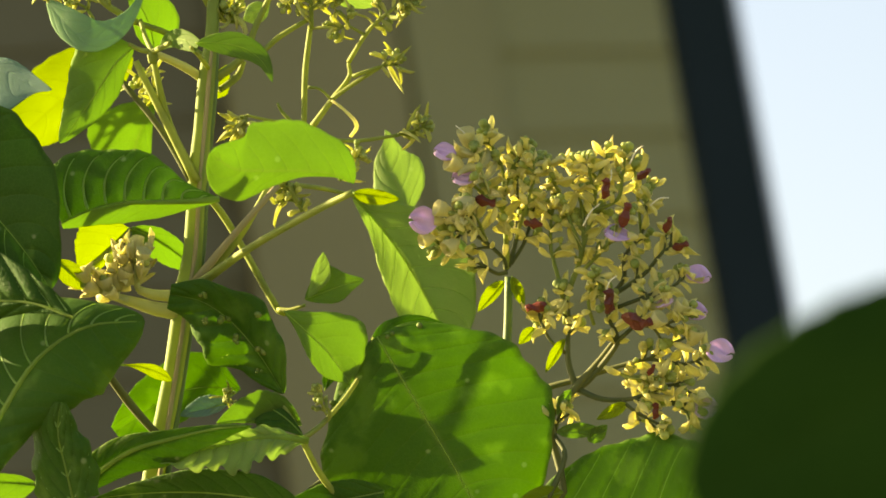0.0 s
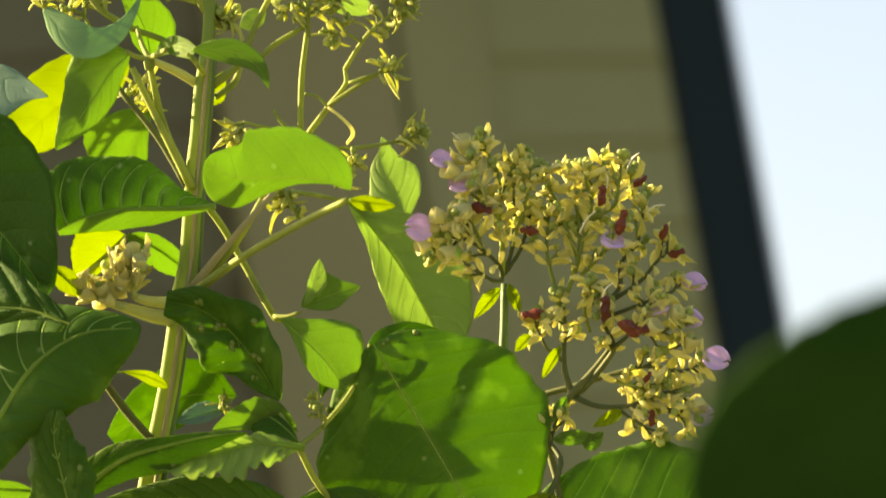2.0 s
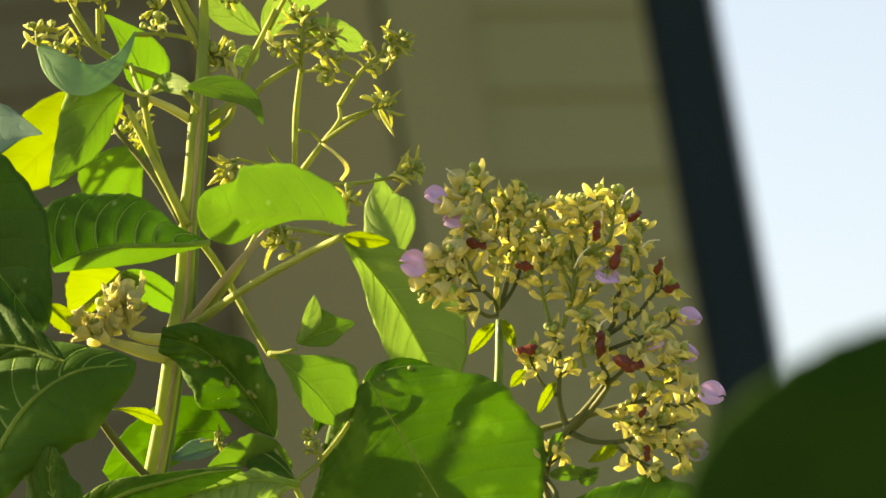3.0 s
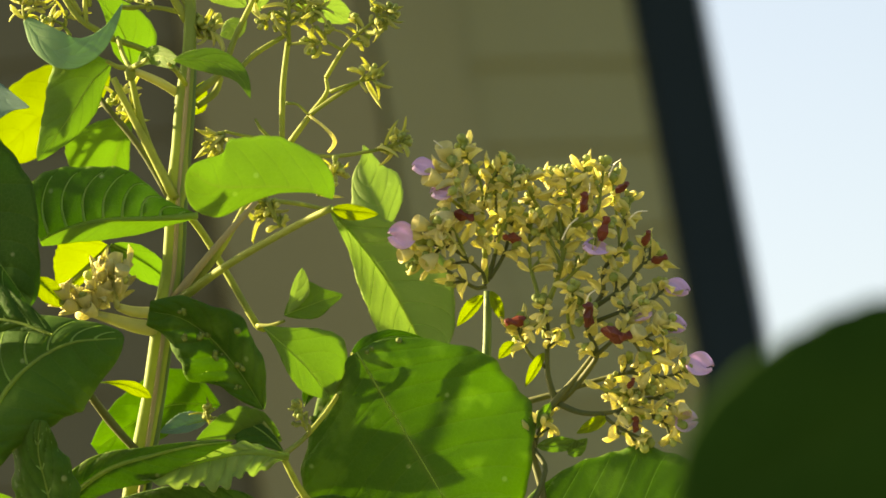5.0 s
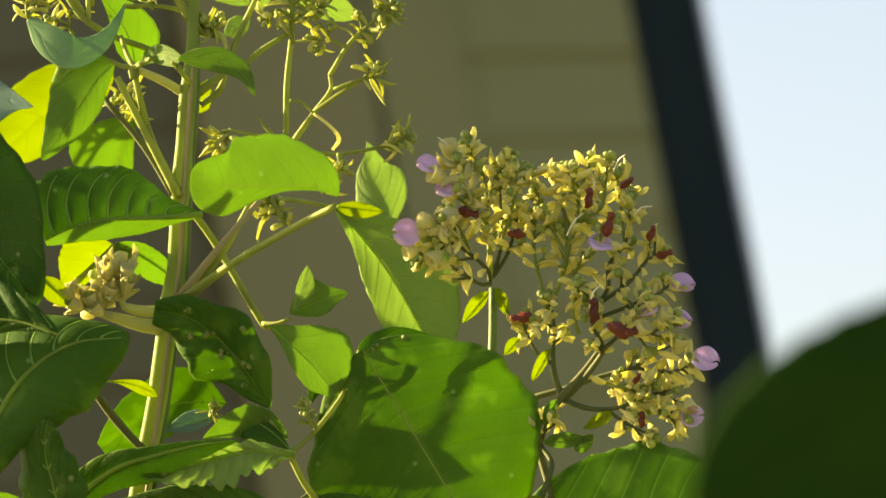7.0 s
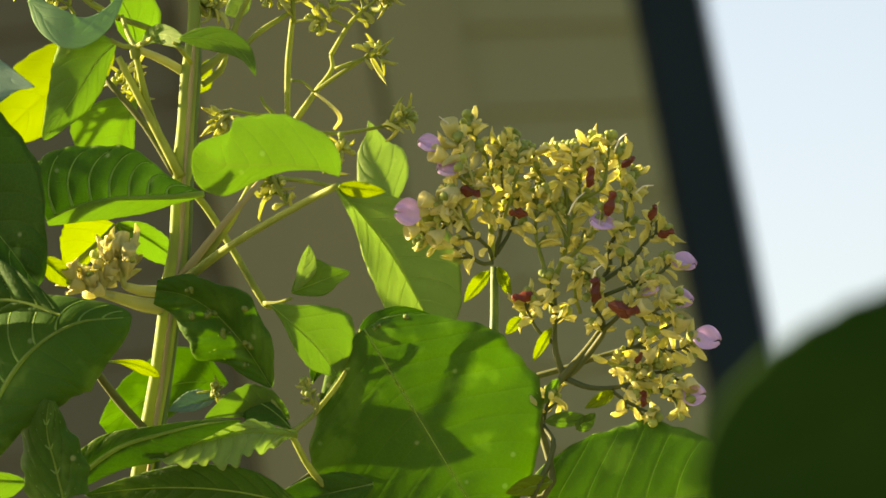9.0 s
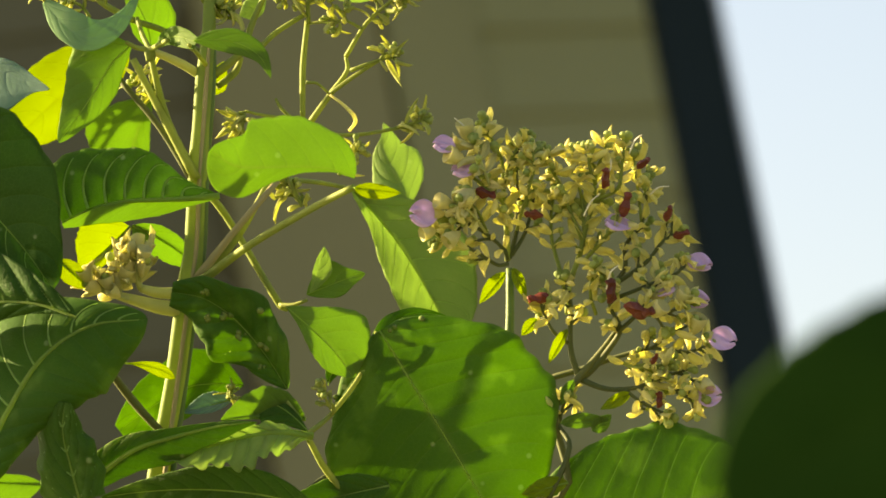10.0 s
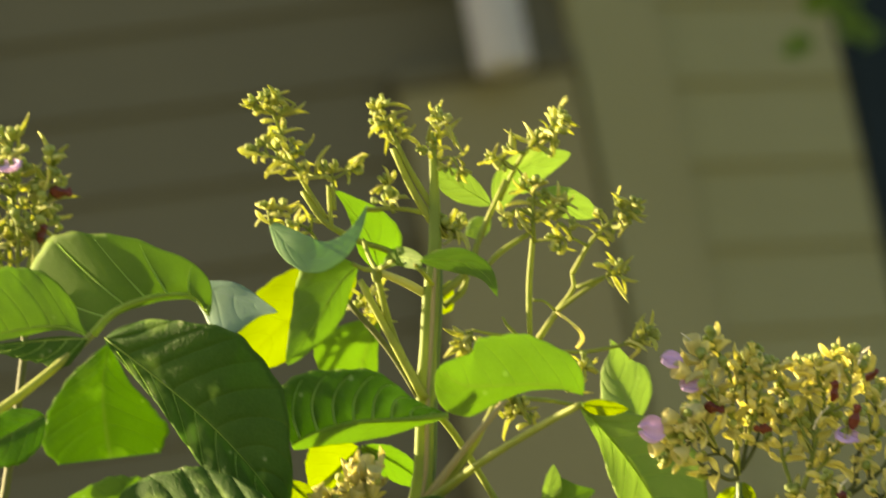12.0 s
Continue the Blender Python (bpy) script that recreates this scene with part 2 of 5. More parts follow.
def mesh_of(name, verts, faces, mat, uvs=None, smooth=True):
    me = bpy.data.meshes.new(name)
    me.from_pydata(verts, [], faces)
    if uvs:
        layer = me.uv_layers.new(name="UVMap")
        for loop in me.loops:
            layer.data[loop.index].uv = uvs[loop.vertex_index]
    me.materials.append(mat)
    if smooth:
        me.shade_smooth()
    me.update()
    return me


def under(name, me, parent, m=None, label=""):
    """One mesh object as a part of parent; m is its place in the world."""
    ob = new(name, me)
    ob.parent = parent
    if m is not None:
        ob.matrix_basis = m
    return tagged(ob, label) if label else ob


def tube_geometry(points, radii, sides=8, verts=None, faces=None, steps=4, angled=0.0):
    """A round stalk along a smooth curve through the points."""
    verts = [] if verts is None else verts
    faces = [] if faces is None else faces
    pts = [Vector(p) for p in points]
    path, rad = [], []
    for i in range(len(pts) - 1):
        p0, p1, p2, p3 = pts[max(i - 1, 0)], pts[i], pts[i + 1], pts[min(i + 2, len(pts) - 1)]
        ln = (p2 - p1).length
        m1, m2 = (p2 - p0).normalized() * ln, (p3 - p1).normalized() * ln
        for k in range(steps):
            t = k / steps
            t2, t3 = t * t, t * t * t
            path.append(p1 * (2 * t3 - 3 * t2 + 1) + m1 * (t3 - 2 * t2 + t) + p2 * (3 * t2 - 2 * t3) + m2 * (t3 - t2))
            rad.append(radii[i] + (radii[i + 1] - radii[i]) * t)
    path.append(pts[-1])
    rad.append(radii[-1])
    start = len(verts)
    side = None
    for i, p in enumerate(path):
        d = (path[min(i + 1, len(path) - 1)] - path[max(i - 1, 0)]).normalized()
        if side is None:
            side = d.orthogonal().normalized()
        side = (side - d * side.dot(d)).normalized()
        up = d.cross(side)
        for k in range(sides):
            a = 2 * math.pi * k / sides
            verts.append(p + rad[i] * (1 + angled * math.cos(4 * a)) * (side * math.cos(a) + up * math.sin(a)))
    for i in range(len(path) - 1):
        for k in range(sides):
            a, b = start + i * sides + k, start + i * sides + (k + 1) % sides
            faces.append((a, b, b + sides, a + sides))
    faces.append(tuple(start + k for k in reversed(range(sides))))
    faces.append(tuple(start + (len(path) - 1) * sides + k for k in range(sides)))
    return verts, faces


def stalk(name, points, widths, mat, parent, sides=10, label="", angled=0.0):
    """A stalk of the shrub through points in the world; widths in millimetres."""
    v, f = tube_geometry(points, [w / 2000 for w in widths], sides, angled=angled)
    return under(name, mesh_of(name, v, f, mat), parent, label=label)


FACING = {"leaf_broad": (-0.2, 0.1), "leaf_young": (-0.65, 0.3), "leaf_green": (-0.42, 0.2), "leaf_shaded": (0.12, -0.1), "leaf_underside_sky": (0.1, -0.7)}


def leaf(base, tip, left, right, mat, parent, tilt_l=0.3, tilt_r=0.3, bow=0.0, arch=0.0, widest=0.42, fullness=0.75,
         wave=0.04, lean=0.0, rib=1.0, name="leaf", face=None, veins=0, quilt=0.5, sweep=1.7, jag=0.0, roll=0.0, taper=0.0, label=""):
    """A leaf blade from base to tip. left, right: half widths in mm as seen from the open side; tilt: how far the halves rise
    towards it; bow: sideways bend of the midrib; arch: bend towards the open side; face: how the whole blade is turned,
    as its slope towards the open side across and upwards; veins: raised side veins; quilt: swelling between
    them, in mm; sweep: how far the side veins run forward; jag: bites in the margin near the tip; roll: margins rolled back;
    taper: how slender the blade starts."""
    b, t = Vector(base), Vector(tip)
    axis = t - b
    n = TURN @ Vector((0, -1, 0))
    flat = axis - n * axis.dot(n)
    perp = n.cross(flat).normalized()
    fx, fz = face if face else FACING.get(mat.name, (0, 0))
    mid = (b + t) / 2
    ex, ez = TURN @ Vector((1, 0, 0)), TURN @ Vector((0, 0, 1))

    def turned(p):
        r = p - mid
        return p + n * (fx * r.dot(ex) + fz * r.dot(ez))

    nu, nv = (112, 12) if veins else (60, 9)
    wide = widest if isinstance(widest, tuple) else (widest, widest)
    powers = [math.log(0.5) / math.log(q) for q in wide]
    rng = random.Random(int(abs(b.x * 7919 + b.z * 104729) * 1000))
    ph = rng.random() * 6.28
    length = axis.length * 1000

    def centre(u):
        return b + axis * u + (perp * bow + n * arch) * (4 * u * (1 - u) / 1000)

    count_v = max(length / 10.0, 5)

    def sheet(u, s):
        k = powers[0 if s > 0 else 1]
        w = math.sin(math.pi * u ** k) ** (fullness + taper * (1 - u) ** 2) if 0 < u < 1 else 0.0
        w = max(w * (1 - 0.18 * u ** 6), 0.012)
        half = (left if s > 0 else right) * w
        tilt = tilt_l if s > 0 else tilt_r
        edge = 1 + (wave * 0.5 * math.sin(u * 23 + ph * 2 + s) + 0.018 * math.sin(u * 61 + ph * 5 + 2 * s)) * abs(s) ** 3
        if jag and u > 0.55:
            edge -= jag * (u - 0.55) * 2.2 * abs(math.sin(u * 27 + ph + s)) ** 3 * abs(s) ** 2
        rise = -roll * s ** 4 * half
        rise += tilt * abs(s) * half - 0.16 * s * s * half
        rise += wave * (left + right) * 0.5 * w * s * s * math.sin(u * 15 + ph + (1.3 if s > 0 else 0))
        rise += quilt * min(w * 2, 1) * math.sqrt(abs(math.sin(math.pi * (u * count_v - sweep * abs(s) ** 1.35)))) * min(1, abs(s) * 5) * (1 - 0.6 * abs(s))
        return turned(centre(u) + (perp * (s * half * edge) + n * rise + flat.normalized() * (lean * abs(s) * half)) / 1000)

    verts, faces, uvs = [], [], []
    for i in range(nu + 1):
        u = i / nu
        for j in range(-nv, nv + 1):
            verts.append(sheet(u, j / nv))
            uvs.append((u * count_v + (1.7 - sweep) * abs(j / nv) ** 1.35, j / nv))
    row = 2 * nv + 1
    for i in range(nu):
        for j in range(row - 1):
            a = i * row + j
            faces.append((a, a + row, a + row + 1, a + 1))
    # a thin closed blade: the same sheet again, a little behind
    count = len(verts)
    verts += [v - n * 0.00035 for v in verts]
    uvs += uvs
    faces += [tuple(count + q for q in reversed(f)) for f in faces]
    ring = [j for j in range(row)] + [i * row + row - 1 for i in range(1, nu + 1)] + [nu * row + j for j in range(row - 2, -1, -1)] + [i * row for i in range(nu - 1, 0, -1)]
    for q in range(len(ring)):
        a, c2 = ring[q], ring[(q + 1) % len(ring)]
        faces.append((a, c2, c2 + count, a + count))
    ob = under(name, mesh_of(name, verts, faces, mat, uvs), parent, label=label)
    if rib:
        pts = [turned(centre(u)) - n * 0.0005 for u in (0.0, 0.25, 0.5, 0.75, 0.97)]
        v, f = tube_geometry(pts, [0.0009 * rib, 0.0007 * rib, 0.0005 * rib, 0.0003 * rib, 0.00012 * rib], 6)
        under("midrib", mesh_of("midrib", v, f, RIB), ob, label="pale raised midrib")
    if veins:
        v, f = [], []
        for side in (1, -1):
            for q in range(-2, int(count_v) + 2):
                run = []
                for m in range(13):
                    s = 0.03 + 0.82 * m / 12
                    u = (q + 1 + sweep * s ** 1.35) / count_v
                    if 0.04 < u < 0.90:
                        run.append(sheet(u, side * s) + n * (0.00025 + 0.00045 * min(1.0, max(0.0, tilt_l if side > 0 else tilt_r))))
                if len(run) > 2:
                    r = 0.00042 * veins
                    tube_geometry(run, [r * (1 - 0.75 * m / (len(run) - 1)) for m in range(len(run))], 5, v, f, 2)
        under("venation", mesh_of("venation", v, f, VEIN), ob, label="pale raised side veins")
    return ob


def spread(knots, u, power):
    """A smooth value along evenly spaced knots; a power over 1 rounds off the ends."""
    n = len(knots) - 1
    k = [max(q, 0.0) ** power for q in knots]
    x = min(max(u, 0.0), 1.0) * n
    i = min(int(x), n - 1)
    t = x - i
    p0, p1, p2, p3 = k[max(i - 1, 0)], k[i], k[i + 1], k[min(i + 2, n)]
    m1, m2 = (p2 - p0) * (0.5 if i > 0 else 1.0), (p3 - p1) * (0.5 if i < n - 1 else 1.0)
    t2, t3 = t * t, t * t * t
    q = p1 * (2 * t3 - 3 * t2 + 1) + m1 * (t3 - 2 * t2 + t) + p2 * (3 * t2 - 2 * t3) + m2 * (t3 - t2)
    return max(q, 0.0) ** (1 / power)


def blade(ribs, left, right, mat, parent, tilt=(0.3, 0.3), face=None, midrib=1.0, veins=0, quilt=0.5, sweep=1.7, curve=1.35,
          spacing=10.0, wave=0.03, jag=0.0, lean=0.0, roll=0.0, twist=0.0, sides=(1, -1), round_off=1.25, name="leaf", label=""):
    """A leaf blade along a bent midrib. left, right: half widths in mm at even steps from base to tip; tilt: how far each half
    rises towards the open side; face: how the whole blade is turned; veins: raised side veins, spacing mm apart, which run
    forward by sweep; quilt: swelling between them; lean: how far the halves sweep forward; roll: how far the margin rolls back; twist: more tilt of the
    left half towards the base; sides: which halves carry raised veins; round_off: bluntness of the ends."""
    n = TURN @ Vector((0, -1, 0))
    ex, ez = TURN @ Vector((1, 0, 0)), TURN @ Vector((0, 0, 1))
    pts = [Vector(p) for p in ribs]
    dense = []
    for i in range(len(pts) - 1):
        p0, p1, p2, p3 = pts[max(i - 1, 0)], pts[i], pts[i + 1], pts[min(i + 2, len(pts) - 1)]
        for k in range(24):
            t = k / 24
            dense.append(0.5 * (2 * p1 + (p2 - p0) * t + (2 * p0 - 5 * p1 + 4 * p2 - p3) * t * t + (3 * p1 - p0 - 3 * p2 + p3) * t ** 3))
    dense.append(pts[-1])
    run = [0.0]
    for i in range(1, len(dense)):
        run.append(run[-1] + (dense[i] - dense[i - 1]).length)
    length = run[-1] * 1000
    count_v = max(length / spacing, 4)
    mid = dense[len(dense) // 2]
    fx, fz = face if face else FACING.get(mat.name, (0, 0))
    ph = random.Random(int(abs(pts[0].x * 7919 + pts[0].z * 104729) * 1000)).random() * 6.28

    def centre(u):
        x = min(max(u, 0.0), 1.0) * run[-1]
        i = min(max(int(np.searchsorted(run, x)) - 1, 0), len(dense) - 2)
        return dense[i].lerp(dense[i + 1], (x - run[i]) / max(run[i + 1] - run[i], 1e-9))

    def turned(p):
        r = p - mid
        return p + n * (fx * r.dot(ex) + fz * r.dot(ez))

    def along(u):
        d = centre(min(u + 0.06, 1.0)) - centre(max(u - 0.06, 0.0))
        return (d - n * d.dot(n)).normalized()

    def sheet(u, s):
        d = along(u)
        half = max(spread(left if s > 0 else right, u, round_off), 0.12)
        edge = 1 + (wave * 0.5 * math.sin(u * 21 + ph * 2 + s) + 0.012 * math.sin(u * 57 + ph * 5 + 2 * s)) * abs(s) ** 3
        if jag:
            edge -= jag * abs(math.sin(u * 31 + ph + s)) ** 3 * abs(s) ** 2 * 0.6
        rise = (tilt[0] + twist * (1 - u) ** 3 if s > 0 else tilt[1]) * abs(s) * half - 0.14 * s * s * half - roll * abs(s) ** 6 * half
        rise += wave * (left[len(left) // 2] + right[len(right) // 2]) * 0.5 * s * s * math.sin(u * 13 + ph + (1.3 if s > 0 else 0))
        swell = math.sqrt(abs(math.sin(math.pi * (u * count_v - sweep * abs(s) ** curve))))
        rise += quilt * min(half / 12, 1) * swell * min(1, abs(s) * 5) * (1 - 0.6 * abs(s))
        return turned(centre(u) + (n.cross(d) * (s * half * edge) + n * rise + d * (lean * abs(s) * half)) / 1000)

    nu, nv = (96, 12) if length > 45 else (44, 8)
    verts, faces, uvs = [], [], []
    for i in range(nu + 1):
        u = i / nu
        for j in range(-nv, nv + 1):
            s = j / nv
            verts.append(sheet(u, s))
            uvs.append((u * count_v + 1.7 * abs(s) ** 1.35 - sweep * abs(s) ** curve, s))
    row = 2 * nv + 1
    for i in range(nu):
        for j in range(row - 1):
            a = i * row + j
            faces.append((a, a + row, a + row + 1, a + 1))
    count = len(verts)
    verts += [v - n * 0.00035 for v in verts]
    uvs += uvs
    faces += [tuple(count + q for q in reversed(f)) for f in faces]
    ring = [j for j in range(row)] + [i * row + row - 1 for i in range(1, nu + 1)] + [nu * row + j for j in range(row - 2, -1, -1)] + [i * row for i in range(nu - 1, 0, -1)]
    for q in range(len(ring)):
        a, c2 = ring[q], ring[(q + 1) % len(ring)]
        faces.append((a, c2, c2 + count, a + count))
    ob = under(name, mesh_of(name, verts, faces, mat, uvs), parent, label=label)
    if midrib:
        line = [turned(centre(u)) + n * 0.0001 for u in (0.0, 0.2, 0.4, 0.6, 0.8, 0.97)]
        v, f = tube_geometry(line, [midrib * q for q in (0.0009, 0.0008, 0.00065, 0.0005, 0.0003, 0.00012)], 6)
        under("midrib", mesh_of("midrib", v, f, RIB), ob, label="pale raised midrib")
    if veins:
        v, f = [], []
        for side in sides:
            for q in range(-3, int(count_v) + 3):
                line = []
                for m in range(15):
                    s = 0.03 + 0.87 * m / 14
                    u = (q + 1 + sweep * s ** curve) / count_v
                    if 0.03 < u < 0.97 and spread(left if side > 0 else right, u, round_off) > 3:
                        line.append(sheet(u, side * s) + n * 0.0003)
                if len(line) > 3:
                    r = 0.00042 * veins
                    tube_geometry(line, [r * (1 - 0.75 * m / (len(line) - 1)) for m in range(len(line))], 5, v, f, 2)
        if v:
            under("venation", mesh_of("venation", v, f, VEIN), ob, label="pale raised side veins")
    return ob


def lathe(profile, sides=9, wob=0.0, rng=None):
    verts, faces = [], []
    for r, z in profile:
        for k in range(sides):
            a = 2 * math.pi * k / sides
            q = 1 + (wob * (rng.random() - 0.5) if rng else 0)
            verts.append((r * q * math.cos(a), r * q * math.sin(a), z))
    for i in range(len(profile) - 1):
        for k in range(sides):
            a, b = i * sides + k, i * sides + (k + 1) % sides
            faces.append((a, b, b + sides, a + sides))
    faces.append(tuple(reversed(range(sides))))
    faces.append(tuple(len(verts) - sides + k for k in range(sides)))
    return verts, faces


def lobe(length, width, cup, thick=0.0004, bend=0.0, nu=8, nv=4, ruffle=0.0, notch=0.0):
    """A spoon-shaped lobe along +z, with its hollow towards +y."""
    verts, faces = [], []
    for side in (0, 1):
        for i in range(nu + 1):
            u = i / nu
            w = width * math.sin(math.pi * min(0.08 + u * 0.90, 1.0)) ** 0.6
            for j in range(-nv, nv + 1):
                s = j / nv
                y = cup * width * (s * s - 0.3) * (0.4 + u) + bend * length * u * u + ruffle * math.sin(s * 7 + u * 5) * u * width
                verts.append((s * w * 0.5, y - side * thick, u * length * (1 - notch * u * u * (1 - abs(s)) ** 2)))
    row = 2 * nv + 1
    count = (nu + 1) * row
    for i in range(nu):
        for j in range(row - 1):
            a = i * row + j
            faces.append((a, a + 1, a + row + 1, a + row))
            faces.append((count + a, count + a + row, count + a + row + 1, count + a + 1))
    ring = [j for j in range(row)] + [i * row + row - 1 for i in range(1, nu + 1)] + [nu * row + j for j in range(row - 2, -1, -1)] + [i * row for i in range(nu - 1, 0, -1)]
    for q in range(len(ring)):
        a, b = ring[q], ring[(q + 1) % len(ring)]
        faces.append((a, a + count, b + count, b))
    return verts, faces


MM = 0.001
seeded = random.Random(5)
BUDS = []
for i in range(4):
    r = 1.7 + 0.4 * i
    prof = [(0.35, 0), (0.8, 0.4), (1.15, 1.1), (1.2, 1.7), (1.05, 1.9), (1.5, 2.3), (1.8, 3.1), (1.75, 3.9), (1.35, 4.6), (0.6, 5.0)]
    v, f = lathe([(a * MM * r / 2.3, b * MM * r / 2.3) for a, b in prof], 9, 0.12, seeded)
    BUDS.append(mesh_of("bud", v, f, BUD))
BRACTS, BRACTS_GREEN, BRACTS_PALE = [], [], []
for i in range(5):
    v, f = lobe((5.6 + 0.8 * i) * MM, (3.2 + 0.5 * (i % 3)) * MM, 0.6, 0.0005, (0.15, 0.6, -0.45, 0.7, -0.55)[i], 9, 3, 0.12)
    BRACTS.append(mesh_of("bract", v, f, BRACT))
    BRACTS_PALE.append(mesh_of("bract", v, f, CREAM))
    v, f = lobe((7.0 + 0.9 * i) * MM, (2.0 + 0.35 * (i % 3)) * MM, 0.6, 0.0005, (0.3, 0.8, -0.6, 0.9, -0.8)[i], 9, 3, 0.12)
    BRACTS_GREEN.append(mesh_of("bract", v, f, BRACT_GREEN))
CUPS, CUPS_GREEN = [], []
for i in range(4):
    turn = (0.5, 1.1, 1.6, 0.9)[i]
    size = (7.5, 9.0, 8.0, 6.5)[i]
    arc = [Vector((0.0, size * (1 - math.cos(turn * k / 4)) / turn, size * math.sin(turn * k / 4) / turn)) * MM for k in range(5)]
    v, f = tube_geometry(arc, [0.5 * MM, 0.95 * MM, 1.25 * MM, 1.3 * MM, 0.5 * MM], 7, steps=3)
    CUPS.append(mesh_of("spent_calyx", v, f, BRACT))
    CUPS_GREEN.append(mesh_of("spent_calyx", v, f, BRACT_GREEN))
v, f = lathe([(0.5 * MM, 0), (1.5 * MM, 1.2 * MM), (2.2 * MM, 3.2 * MM), (2.5 * MM, 5.0 * MM), (2.3 * MM, 5.2 * MM), (1.4 * MM, 3.4 * MM)], 10, 0.15, seeded)
CALYX = mesh_of("calyx", v, f, CREAM)
PETALS = []
for i in range(3):
    v, f = lobe((11.0 + 1.0 * i) * MM, (11.0 + 1.2 * i) * MM, 0.14, 0.0004, 0.12, 12, 8, 0.13, 0.3)
    PETALS.append(mesh_of("petal", v, f, LILAC))
DEAD = []
for i in range(3):
    v, f = lathe([(0.6 * MM, 0), (1.6 * MM, 1.5 * MM), (1.9 * MM, 3.6 * MM), (1.2 * MM, 5.6 * MM), (1.6 * MM, 7.0 * MM), (0.6 * MM, 8.0 * MM)], 8, 0.9, seeded)
    DEAD.append(mesh_of("withered_floret", v, f, WITHER, smooth=False))


def aim(p, way, spin=0.0, size=1.0):
    q = Vector(way).normalized().to_track_quat("Z", "Y")
    return Matrix.LocRotScale(p, q @ Euler((0, 0, spin)).to_quaternion(), Vector((size, size, size)))


def cream_cluster(points, parent, seed, number):
    """A short cream shoot set with swollen cream calyces, pale bracts and a few green buds, all turned upwards."""
    rng = random.Random(seed)
    verts, faces = tube_geometry(points, [1.5 * MM, 1.2 * MM, 0.8 * MM], 8)
    count = len(points) - 1
    things = []
    for k in range(number):
        u = 0.1 + 0.9 * k / (number - 1)
        i = min(int(u * count), count - 1)
        p = points[i].lerp(points[i + 1], u * count - i)
        way = (points[i + 1] - points[i]).normalized()
        out = Matrix.Rotation(k * 2.4 + rng.uniform(-0.4, 0.4), 3, way) @ way.orthogonal().normalized()
        go = (out + way * rng.uniform(0.2, 0.8) + Vector((0, 0, 0.5))).normalized()
        e = p + go * rng.uniform(1.5, 4.5) * MM
        tube_geometry([p, (p + e) / 2, e], [0.8 * MM, 0.7 * MM, 0.7 * MM], 6, verts, faces, 2)
        lift = (go + Vector((0, 0, 0.6))).normalized()
        things.append(("calyx", CALYX, aim(e, lift, rng.uniform(0, 6), rng.uniform(1.0, 1.5))))
        if rng.random() < 0.7:
            things.append(("bract", BRACTS_PALE[rng.randrange(5)], aim(e, go, rng.uniform(0, 6), rng.uniform(0.8, 1.2))))
        if rng.random() < 0.4:
            things.append(("bud", BUDS[rng.randrange(4)], aim(e + lift * 3.5 * MM, lift, 0, rng.uniform(0.8, 1.1))))
    shoot = under("shoot", mesh_of("shoot", verts, faces, SHOOT), parent, label="pale cream flower shoot")
    for name, mesh, m in things:
        under(name, mesh, shoot, m)


